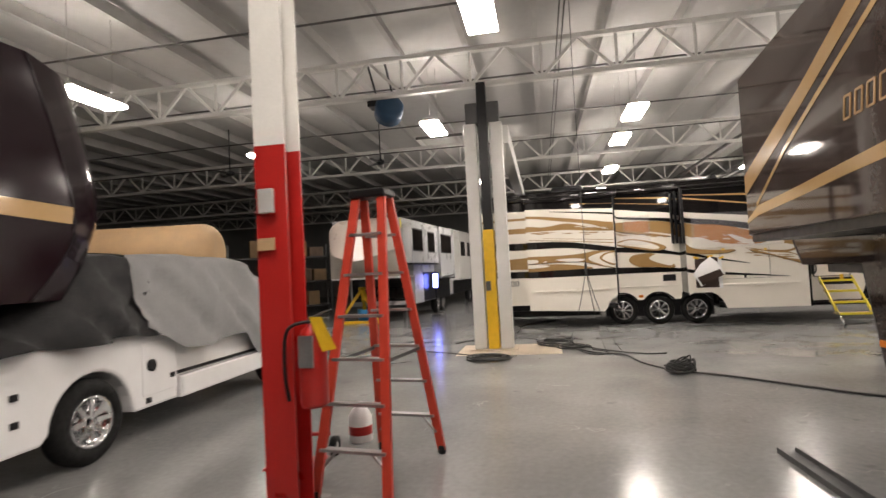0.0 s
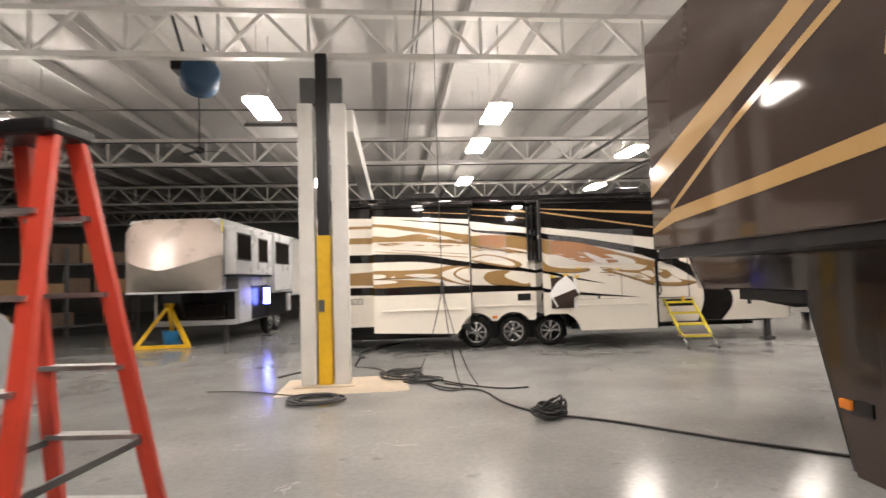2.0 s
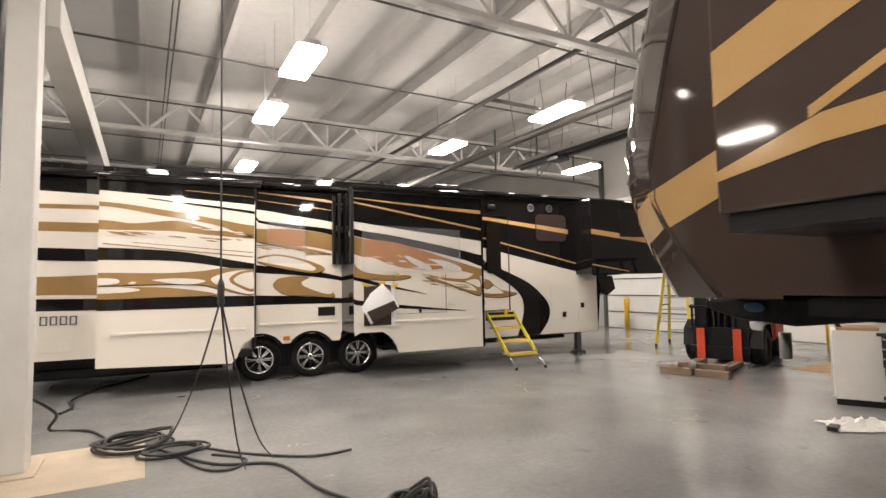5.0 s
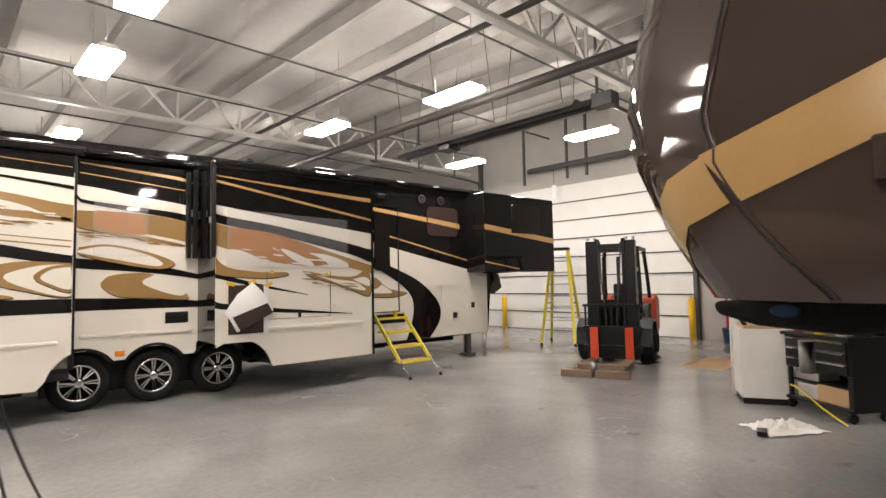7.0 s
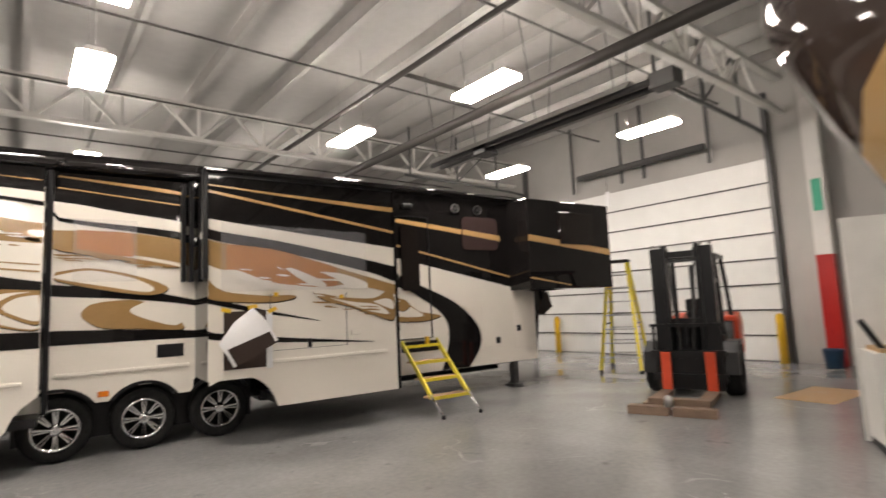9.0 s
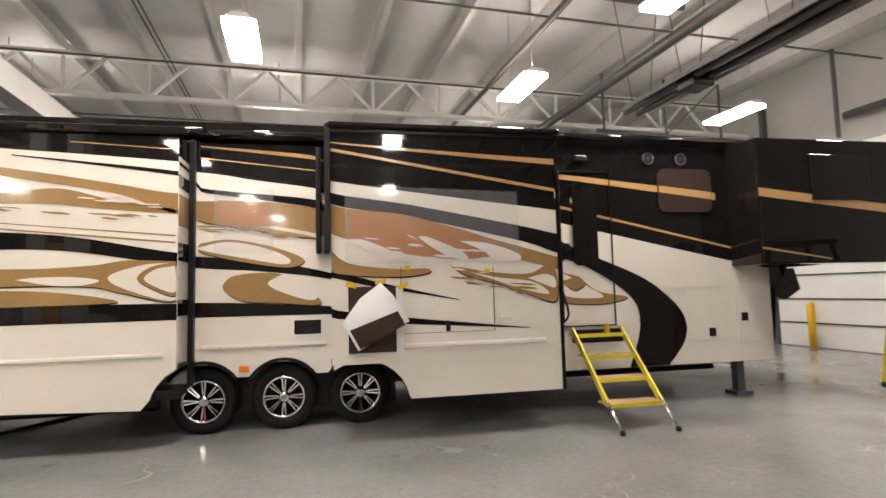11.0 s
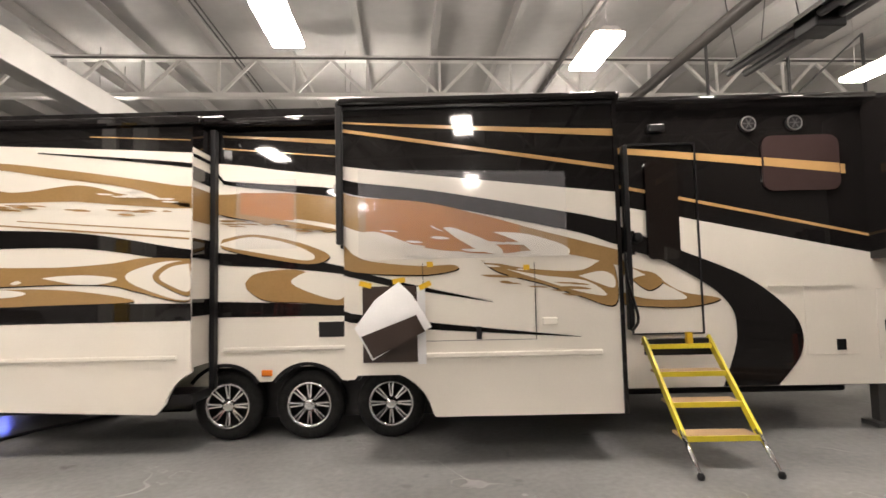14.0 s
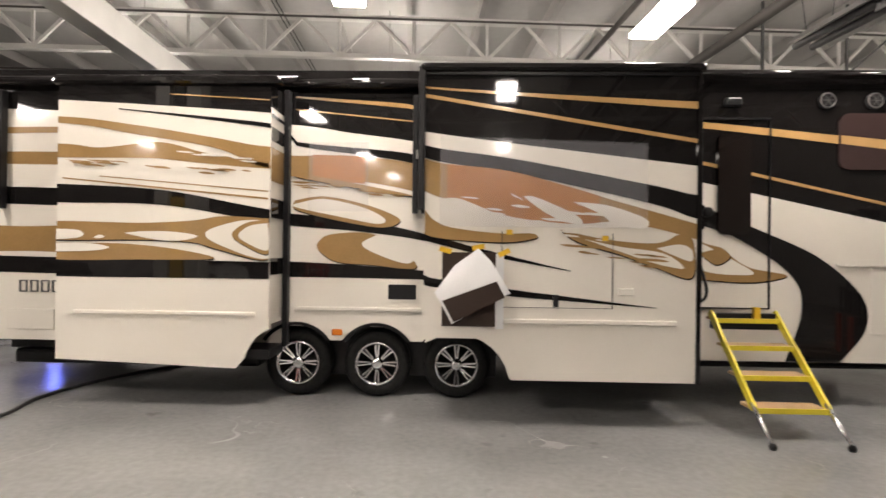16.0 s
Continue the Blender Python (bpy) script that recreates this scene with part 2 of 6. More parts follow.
def spline(pts, n):
    """A smooth line of n steps a span through points of any size."""
    pts = [Vector(p) for p in pts]
    out = []
    for i in range(len(pts) - 1):
        a, b, c, d = pts[max(i - 1, 0)], pts[i], pts[i + 1], pts[min(i + 2, len(pts) - 1)]
        for k in range(n):
            t = k / n
            out.append(0.5 * ((2 * b) + (c - a) * t + (2 * a - 5 * b + 4 * c - d) * t * t + (3 * b - a - 3 * c + d) * t ** 3))
    return out + [pts[-1]]


def bevelled(bm, w=0.02, seg=2):
    bmesh.ops.recalc_face_normals(bm, faces=bm.faces)
    es = [e for e in bm.edges if len(e.link_faces) == 2 and e.calc_face_angle(0) > 0.5]
    bmesh.ops.bevel(bm, geom=es, offset=w, segments=seg, profile=0.5, affect="EDGES", clamp_overlap=True)
    return bm


def part(name, bm, material, parent=None, label="", m=None, smooth=False):
    bmesh.ops.recalc_face_normals(bm, faces=bm.faces)
    me = bpy.data.meshes.new(name)
    bm.to_mesh(me)
    bm.free()
    me.materials.append(material)
    if smooth:
        me.shade_smooth()
    ob = new(name, me)
    if parent:
        ob.parent = parent
    if m:
        ob.matrix_basis = m
    if label:
        ob["label"] = label
    return ob


def thing(name, m, label, category, group="", kind=""):
    ob = new(name)
    ob.empty_display_size = 0.2
    ob.matrix_basis = m
    return tagged(ob, label, category, group, kind)


def nb():
    return bmesh.new()


def box_part(name, x0, x1, y0, y1, z0, z1, material, parent=None, label="", bevel=0.0, m=None):
    bm = nb()
    quad_box(bm, x0, x1, y0, y1, z0, z1)
    if bevel:
        bevelled(bm, bevel)
    return part(name, bm, material, parent, label, m)


def mesh_thing(name, bm, material, m, label, category, group="", kind="", smooth=False):
    return tagged(part(name, bm, material, None, "", m, smooth), label, category, group, kind)


# ---- the hall: floor, walls, roof (in the hall's own axes) ----
U0, U1, V0, V1, ROOF = -32.0, 15.8, -9.0, 42.0, 7.1
tagged(box_part("floor", U0, U1, V0, V1, -0.2, 0, M_FLOOR, m=HALL), "grey epoxy-coated concrete floor with scuffs and stains", "floor", kind="structure")


def wall(name, u0, u1, v0, v1, z0, z1, material, label):
    return tagged(box_part(name, u0, u1, v0, v1, z0, z1, material, m=HALL), label, "wall", kind="structure")


DOOR_V0, DOOR_V1, DOOR_H = 11.3, 18.6, 4.75
wall("wall_east_1", U1, U1 + 0.3, V0, DOOR_V0, 0, ROOF, M_WALL, "pale painted block wall beside a tall overhead door")
wall("wall_east_2", U1, U1 + 0.3, DOOR_V1, V1, 0, ROOF, M_WALL, "pale painted block wall beyond a tall overhead door")
wall("wall_east_3", U1, U1 + 0.3, DOOR_V0, DOOR_V1, DOOR_H, ROOF, M_WALL, "pale wall over a tall overhead door")
wall("wall_west", U0 - 0.3, U0, V0, V1, 0, ROOF, M_WALL_DK, "darker grey wall at the far side of the hall")
wall("wall_south", U0, U1, V0 - 0.3, V0, 0, ROOF, M_WALL, "plain pale wall closing the hall")
wall("wall_north", U0, U1, V1, V1 + 0.3, 0, ROOF, M_WALL_DK, "darker grey wall at the hall's far end")


def deck():
    """White faced insulation sagging between the joists."""
    bm = nb()
    nu, nv = 190, 26
    grid = []
    for i in range(nu + 1):
        row = []
        for j in range(nv + 1):
            u = U0 + (U1 - U0) * i / nu
            v = V0 + (V1 - V0) * j / nv
            sag = 0.10 * abs(math.sin(math.pi * (u - 0.4) / 1.55)) * (0.7 + 0.6 * noise.noise((u * 0.7, v * 0.5, 0)))
            row.append(bm.verts.new((u, v, ROOF - sag)))
        grid.append(row)
    for i in range(nu):
        for j in range(nv):
            bm.faces.new((grid[i][j], grid[i][j + 1], grid[i + 1][j + 1], grid[i + 1][j])).smooth = True
    quad_box(bm, U0, U1, V0, V1, ROOF + 0.05, ROOF + 0.2)
    return tagged(part("ceiling", bm, M_DECK, m=HALL), "white faced roof insulation sagging between joists", "ceiling", kind="structure")


deck()


def girder(v, near, z0=5.75, z1=6.55, u0=U0, u1=U1):
    """An open-web steel girder along u; the near ones keep each member as a part."""
    t = thing("roof_girder", HALL, "white painted open-web steel roof girder", "roof girder", "roof girders", "structure")
    for z in (z0, z1):
        bm = nb()
        bar(bm, (u0, v, z), (u1, v, z), 0.16, 0.09)
        part("chord", bm, M_STEEL_W, t)
    step = 1.55
    far = nb()
    for i in range(int((u1 - u0) / step)):
        a = u0 + i * step
        for p, q, w in (((a, v, z0), (a + step / 2, v, z1), 0.06), ((a + step / 2, v, z1), (a + step, v, z0), 0.06), ((a, v, z0), (a, v, z1), 0.05)):
            if near and a > -14:
                bm = nb()
                bar(bm, p, q, w)
                part("web_member", bm, M_STEEL_W, t)
            else:
                bar(far, p, q, w)
    tagged(part("web", far, M_STEEL_W, t), kind="stuff")
    return t


for v in (2.1, 10.8, 19.4, 28.0, 36.6):
    girder(v, v in (10.8, 19.4))


def joist(u):
    """A solid rolled purlin with a flange."""
    bm = nb()
    quad_box(bm, u - 0.012, u + 0.012, V0, V1, 6.76, 7.06)
    quad_box(bm, u - 0.012, u + 0.10, V0, V1, 6.745, 6.765)
    return tagged(part("roof_joist", bm, M_STEEL_G, m=HALL), "pale rolled steel roof purlin", "roof purlin", "roof purlins", "structure")


u = 0.4 - 1.55 * 20
while u < U1:
    joist(u)
    u += 1.55


# ---- ceiling lamps ----
def ceiling_light(u, v, z=5.25, long_u=False):
    t = thing("ceiling_light", HALL @ pose(u, v, z, 0, 0, 90 if long_u else 0), "bright white suspended fluorescent high-bay light", "ceiling light", "high-bay lights")
    bm = nb()
    quad_box(bm, -0.22, 0.22, -0.62, 0.62, 0.0, 0.07)
    part("diffuser", bm, M_LAMPON, t, "glowing white diffuser")
    bm = nb()
    prism(bm, [(-0.17, 0.073), (0.17, 0.073), (0.10, 0.15), (-0.10, 0.15)], -0.64, 0.64)
    part("housing", bm, M_STEEL_W, t)
    for y in (-0.5, 0.5):
        bm = nb()
        tube(bm, [(0, y, 0.14), (0, y, 1.86)], 0.006, 5)
        part("hanging_wire", bm, M_STEEL, t)
    return t


LAMPS = [(-0.35, 6.55), (-7.8, 7.8), (-7.5, 13.6), (-2.15, 12.25), (2.7, 12.6), (2.75, 15.4), (3.1, 20.6), (8.1, 12.7), (7.45, 16.2), (8.7, 22.2), (12.7, 12.4), (12.67, 16.7),
         # from here on mostly unseen lamps, added to light the hall
         (-0.4, 0.4), (4.7, 0.4), (4.7, 6.6), (-2.2, 20.5), (-7.6, 1.6), (-0.4, -5.0), (4.7, -5.0), (3.3, 26.5), (8.8, 28.0)]
for u, v in LAMPS:
    ceiling_light(u, v)


# ---- tall overhead door ----
def overhead_door():
    t = thing("door_1", HALL @ pose(U1 - 0.06, 0, 0), "closed white sectional overhead door in tall opening", "overhead door", kind="structure")
    n = 8
    h = DOOR_H / n
    for i in range(n):
        bm = nb()
        quad_box(bm, -0.02, 0.03, DOOR_V0 - 0.1, DOOR_V1 + 0.1, i * h + 0.012, (i + 1) * h - 0.012)
        bevelled(bm, 0.008, 1)
        part("panel", bm, M_DOOR, t)
        bm = nb()
        quad_box(bm, -0.045, -0.02, DOOR_V0 - 0.1, DOOR_V1 + 0.1, i * h - 0.015, i * h + 0.02)
        part("reinforcing_strut", bm, M_GREYSTEEL, t)
    for v in (DOOR_V0 - 0.16, DOOR_V1 + 0.16):
        bm = nb()
        quad_box(bm, -0.12, 0.05, v - 0.05, v + 0.05, 0, 6.3)
        part("track", bm, M_GREYSTEEL, t)
    bm = nb()
    tube(bm, [(-0.25, DOOR_V0 + 1.2, 5.35), (-0.25, DOOR_V1 - 2.2, 5.35)], 0.09)
    part("torsion_shaft", bm, M_GREYSTEEL, t)
    return t


overhead_door()


# ---- white twin column with yellow guard, and the beam on it ----
def twin_column():
    t = thing("steel_column", HALL @ pose(-0.78, 10.75, 0), "white twin steel column with black and yellow centre post", "column", kind="structure")
    for x in (-0.28, 0.28):
        bm = nb()
        quad_box(bm, x - 0.13, x + 0.13, -0.15, 0.15, 0.02, 4.85)
        bevelled(bm, 0.012)
        part("white_upright", bm, M_STEEL_W, t)
    box_part("black_post", -0.1, 0.1, -0.12, 0.12, 2.55, 5.75, M_BLACK, t)
    box_part("yellow_guard", -0.115, 0.115, -0.155, 0.15, 0.02, 2.55, M_YELLOW, t, "yellow painted lower guard", 0.01)
    box_part("base_plate", -0.5, 0.5, -0.3, 0.3, 0, 0.02, M_BARE, t)
    box_part("cap_plate", -0.36, -0.11, -0.14, 0.14, 4.85, 5.3, M_GREYSTEEL, t)
    box_part("cap_plate", 0.11, 0.36, -0.14, 0.14, 4.85, 5.3, M_GREYSTEEL, t)
    box_part("switch_box", -0.10, 0.0, -0.20, -0.155, 1.25, 1.45, M_GREYSTEEL, t)
    return t


twin_column()
tagged(box_part("floor_patch", -1.5, 0.6, 9.9, 11.3, 0.001, 0.004, M_BARE, m=HALL), "bare tan concrete patch around the column base", "floor patch", kind="structure")
tagged(box_part("runway_beam", -0.55, -0.25, 10.95, 41.5, 4.45, 4.85, M_STEEL_W, m=HALL, bevel=0.01), "white steel runway beam resting on the column", "beam", kind="structure")


def red_column():
    t = thing("steel_column", pose(-1.62, 2.58, 0, 0, 0, ASKEW), "white steel column painted red at the bottom", "column", kind="structure")
    for z0, z1, mt, nm, lab in ((0, 2.62, M_RED, "red_lower", "glossy red painted lower part"), (2.62, 6.6, M_STEEL_W, "white_upper", "white painted upper part")):
        bm = nb()
        quad_box(bm, -0.11, 0.11, -0.12, -0.105, z0, z1)
        quad_box(bm, -0.11, 0.11, 0.105, 0.12, z0, z1)
        quad_box(bm, -0.01, 0.01, -0.105, 0.105, z0, z1)
        part(nm, bm, mt, t, lab)
    return t


red_column()


# ---- cream trailer ----
RV_Y, A_Y, B_Y, N_Y = 14.55, 14.05, 13.68, 13.95


def curve_at(rows, x):
    for a, b in zip(rows, rows[1:]):
        if a[0] <= x <= b[0]:
            k = (x - a[0]) / (b[0] - a[0])
            return [p + (q - p) * k for p, q in zip(a[1:], b[1:])]
    return rows[0][1:] if x < rows[0][0] else rows[-1][1:]


def band(name, rows, x0, x1, y, material, parent, lift=0.004, label=""):
    """A painted stripe of (x, lower z, upper z) rows on a panel that faces -y."""
    rows = [tuple(v) for v in spline([Vector(r) for r in rows], 8)]
    x0, x1 = max(x0, rows[0][0]), min(x1, rows[-1][0])
    if x1 - x0 < 0.02:
        return
    n = max(4, int((x1 - x0) / 0.06))
    bm = nb()
    prev = None
    for i in range(n + 1):
        x = x0 + (x1 - x0) * i / n
        lo, hi = curve_at(rows, x)
        hi = max(hi, lo + 0.004)
        cur = (bm.verts.new((x, y - lift, lo)), bm.verts.new((x, y - lift, hi)))
        if prev:
            bm.faces.new((prev[0], cur[0], cur[1], prev[1]))
        prev = cur
    part(name, bm, material, parent, label)


def blob(name, pts, y, material, parent, lift=0.008, ends=(-99, 99)):
    """A smooth closed painted shape of (x, z) points on a panel that faces -y, cut off at the panel's ends."""
    ring = spline([Vector((a, b, 0)) for a, b in pts + pts[:1]], 6)[:-1]
    ring = [Vector((min(max(p.x, ends[0]), ends[1]), p.y, 0)) for p in ring]
    bm = nb()
    bm.faces.new([bm.verts.new((p.x, y - lift, p.y)) for p in ring])
    bmesh.ops.triangulate(bm, faces=bm.faces)
    part(name, bm, material, parent)


BLACK_TOP = [(-2.6, 3.31, 3.8), (-1.16, 3.27, 3.8), (1.12, 3.14, 3.8), (1.9, 3.04, 3.8), (2.6, 2.95, 3.8), (2.9, 2.85, 3.8), (5.43, 2.55, 3.8), (5.9, 2.50, 3.8), (8.55, 1.94, 3.8), (9.4, 1.80, 3.8)]
BLACK_0 = [(-0.5, 3.17, 3.18), (1.12, 2.98, 3.03), (1.3, 2.88, 2.93), (2.5, 2.72, 2.82), (2.9, 2.58, 2.71), (3.7, 2.46, 2.60), (5.0, 2.18, 2.36), (5.43, 2.04, 2.27), (5.9, 1.98, 2.25)]
BLACK_1 = [(-2.6, 2.2, 2.4), (-1.16, 2.17, 2.37), (0, 2.15, 2.31), (1.12, 1.98, 2.12), (1.9, 1.92, 2.06), (2.64, 1.83, 1.92), (3.3, 1.68, 1.74), (4.23, 1.515, 1.52)]
BLACK_2 = [(-2.6, 1.40, 1.59), (-1.16, 1.38, 1.57), (1.12, 1.38, 1.56), (2.66, 1.37, 1.48), (2.85, 1.35, 1.44), (3.6, 1.27, 1.34), (4.3, 1.22, 1.26), (5.05, 1.17, 1.175)]
TAN_1 = [(-2.6, 3.0, 3.08), (-1.16, 3.02, 3.09), (-0.3, 2.90, 3.0), (0.55, 2.76, 2.87), (1.12, 2.55, 2.78), (1.9, 2.50, 2.78), (2.6, 2.38, 2.70), (2.9, 2.24, 2.57), (3.6, 2.05, 2.49), (4.2, 1.98, 2.34), (4.6, 2.0, 2.22), (5.0, 1.95, 2.11), (5.43, 1.84, 1.99)]
TAN_2 = [(-2.6, 2.66, 2.80), (-1.16, 2.65, 2.80), (-0.7, 2.65, 2.76), (-0.15, 2.65, 2.82), (0.1, 2.63, 2.80), (0.4, 2.60, 2.72), (0.9, 2.56, 2.64), (1.12, 2.55, 2.60)]
TAN_3 = [(-2.6, 1.62, 1.95), (-1.9, 1.64, 1.93), (-1.17, 1.62, 1.96)]
LINE_1 = [(-1.1, 2.425, 2.44), (1.12, 2.22, 2.24)]
LINE_2 = [(-0.7, 2.45, 2.46), (1.12, 2.30, 2.315)]
LINE_3 = [(0.05, 3.33, 3.34), (1.12, 3.27, 3.28)]
GOLD_1 = [(1.25, 3.44, 3.46), (2.5, 3.33, 3.38), (2.9, 3.28, 3.30), (5.43, 3.10, 3.17), (5.85, 3.12, 3.19), (8.3, 2.84, 2.95)]
GOLD_2 = [(2.8, 3.20, 3.235), (5.43, 2.77, 2.81), (5.9, 2.70, 2.74), (8.55, 2.12, 2.15)]
GOLD_3 = [(1.25, 3.30, 3.315), (2.6, 3.17, 3.185)]
BLOBS = [
    ("A", M_TAN, [(1.13, 2.02), (0.65, 2.04), (0.3, 1.99), (-0.29, 1.96), (-1.3, 1.96), (-1.3, 1.78), (-0.29, 1.78), (0.3, 1.76), (0.58, 1.69), (1.14, 1.59)]),
    ("A", M_TAN, [(-1.3, 1.74), (-0.48, 1.74), (0.11, 1.69), (0.55, 1.59), (-0.28, 1.57), (-1.3, 1.57)]),
    ("A", M_CREAM, [(1.12, 2.0), (0.81, 1.99), (0.46, 1.87), (0.62, 1.73), (1.13, 1.6)]),
    ("A", M_TAN, [(1.13, 2.01), (0.89, 1.97), (0.74, 1.85), (0.86, 1.74), (1.14, 1.65)]),
    ("A", M_CREAM, [(1.12, 1.97), (0.93, 1.94), (0.81, 1.84), (0.92, 1.75), (1.13, 1.69)]),
    ("A", M_CREAM, [(-0.42, 1.85), (-0.23, 1.87), (0.1, 1.87), (0.37, 1.83), (0.22, 1.78), (-0.05, 1.78)]),
    ("A", M_CREAM, [(-1.3, 1.89), (-0.94, 1.88), (-0.86, 1.83), (-0.96, 1.79), (-1.3, 1.78)]),
    ("A", M_CREAM, [(-1.3, 1.73), (-0.84, 1.74), (-0.58, 1.7), (-0.76, 1.66), (-1.3, 1.65)]),
    ("A", M_CREAM, [(-0.75, 1.8), (-0.68, 1.83), (-0.63, 1.81), (-0.69, 1.79)]),
    ("M", M_TAN, [(1.51, 1.76), (1.62, 1.86), (1.91, 1.9), (2.17, 1.88), (2.45, 1.74), (2.66, 1.5), (2.13, 1.53), (1.74, 1.56), (1.54, 1.68)]),
    ("M", M_CREAM, [(2.19, 1.87), (2.03, 1.77), (2.19, 1.66), (2.55, 1.55), (2.64, 1.66), (2.45, 1.82)]),
    ("M", M_TAN, [(1.25, 2.26), (1.59, 2.31), (2.07, 2.22), (2.46, 2.06), (2.29, 1.96), (1.82, 2.02), (1.27, 2.15)]),
    ("M", M_CREAM, [(1.25, 2.22), (1.59, 2.28), (2.03, 2.19), (2.29, 2.06), (2.21, 2.0), (1.81, 2.07), (1.27, 2.18)]),
    ("M", M_TAN, [(1.24, 2.56), (1.5, 2.54), (2.48, 2.36), (2.48, 2.33), (1.46, 2.49), (1.24, 2.54)]),
    ("B", M_TAN, [(2.8, 2.1), (2.99, 1.95), (3.5, 1.88), (3.85, 1.88), (3.87, 1.83), (3.5, 1.79), (2.8, 1.86)]),
    ("B", M_TAN, [(4.12, 1.92), (4.57, 1.83), (5.05, 1.8), (5.27, 1.89), (5.39, 1.84), (5.39, 1.47), (5.05, 1.56), (4.71, 1.68), (4.29, 1.8)]),
    ("B", M_CREAM, [(4.36, 1.83), (4.71, 1.76), (5.12, 1.7), (5.31, 1.56), (5.05, 1.6), (4.71, 1.71)]),
    ("B", M_CREAM, [(5.05, 1.75), (5.26, 1.79), (5.38, 1.74), (5.38, 1.63), (5.22, 1.68)]),
    ("B", M_CREAM, [(3.76, 2.24), (3.89, 2.23), (4.26, 2.07), (4.33, 1.98), (4.15, 2.0), (3.95, 2.1)]),
    ("B", M_CREAM, [(4.24, 2.19), (4.57, 2.16), (4.93, 2.04), (4.94, 1.95), (4.67, 1.96), (4.5, 2.08)]),
    ("B", M_CREAM, [(2.96, 2.21), (3.15, 2.21), (3.5, 2.07), (3.77, 1.97), (3.57, 1.97), (3.26, 2.06)]),
    ("B", M_CREAM, [(3.64, 2.27), (3.77, 2.2), (3.67, 2.24)]),
    ("R", M_TAN, [(5.57, 2.12), (5.85, 1.85), (6.1, 1.77), (6.21, 1.67), (6.42, 1.55), (6.82, 1.47), (6.49, 1.39), (6.03, 1.4), (5.68, 1.44), (5.57, 1.46)]),
    ("R", M_CREAM, [(5.84, 1.84), (6.08, 1.71), (6.45, 1.5), (6.26, 1.47), (5.94, 1.5), (5.7, 1.62)]),
    ("R", M_TAN, [(5.84, 1.71), (6.08, 1.76), (6.19, 1.67), (6.03, 1.58)]),
]
PAINT = [("black_band", BLACK_0, M_DARK), ("black_band", BLACK_1, M_DARK), ("black_band", BLACK_2, M_DARK), ("tan_band", TAN_1, M_TAN), ("tan_band", TAN_2, M_TAN),
         ("tan_band", TAN_3, M_TAN), ("thin_line", LINE_1, M_TAN), ("thin_line", LINE_2, M_TAN), ("thin_line", LINE_3, M_GOLD), ("gold_line", GOLD_1, M_GOLD), ("gold_line", GOLD_2, M_GOLD), ("gold_line", GOLD_3, M_GOLD)]


ENDS = {"A": (-1.155, 1.135), "M": (1.23, 2.8), "B": (2.805, 5.425), "R": (5.48, 9.0)}


def swirls(panel, y, parent):
    """The free painted shapes of one panel, each a hair above the one before, the tan ones with a dark edge below."""
    lift = 0.0100
    for p, mt, pts in BLOBS:
        if p == panel:
            if mt is M_TAN:
                blob("swirl_edge", [(a + 0.006, b - 0.012) for a, b in pts], y, M_DARK, parent, lift, ENDS[p])
                lift += 0.0008
            blob("swirl", pts, y, mt, parent, lift, ENDS[p])
            lift += 0.0008


def flecks(x0, x1, z0, z1, count, y, parent, material, seed, lift=0.0225, slope=-0.12):
    """Short brushed flecks of paint along a band."""
    rnd = random.Random(seed)
    for i in range(count):
        x = rnd.uniform(x0, x1)
        z = rnd.uniform(z0, z1) + slope * (x - x0)
        w, h = rnd.uniform(0.04, 0.16), rnd.uniform(0.006, 0.016)
        blob("fleck", [(x - w, z + w * 0.1), (x - w * 0.3, z + h), (x + w * 0.5, z + h * 0.4), (x + w, z - w * 0.12), (x + w * 0.2, z - h), (x - w * 0.5, z - h * 0.5)], y, material, parent, lift)


SWOOSH = [((5.69, 2.33), (5.68, 2.07)), ((6.08, 2.15), (6.0, 1.98)), ((6.4, 2.02), (6.26, 1.88)), ((7.09, 1.72), (6.72, 1.6)), ((7.51, 1.4), (6.94, 1.36)), ((7.69, 1.13), (6.98, 1.12)), ((7.66, 0.83), (6.94, 0.89)), ((7.4, 0.51), (6.8, 0.51))]


def swoosh(y, parent):
    bm = nb()
    outer = spline([Vector((*p, 0)) for p, q in SWOOSH], 6)
    inner = spline([Vector((*q, 0)) for p, q in SWOOSH], 6)
    prev = None
    for p, q in zip(outer, inner):
        cur = (bm.verts.new((p.x, y, p.y)), bm.verts.new((q.x, y, q.y)))
        if prev:
            bm.faces.new((prev[0], cur[0], cur[1], prev[1]))
        prev = cur
    part("black_swoosh", bm, M_DARK, parent)


def livery(x0, x1, zb, y, parent):
    """The cream side and its stripes on one panel."""
    top = [(r[0], r[1]) for r in BLACK_TOP]
    rows = [(x, zb, z) for x, z in top]
    band("cream_side", rows, x0, x1, y, M_CREAM, parent, 0.004, "glossy cream painted side")
    for nm, rw, mt in PAINT:
        band(nm, rw, x0, x1, y, mt, parent, 0.008)


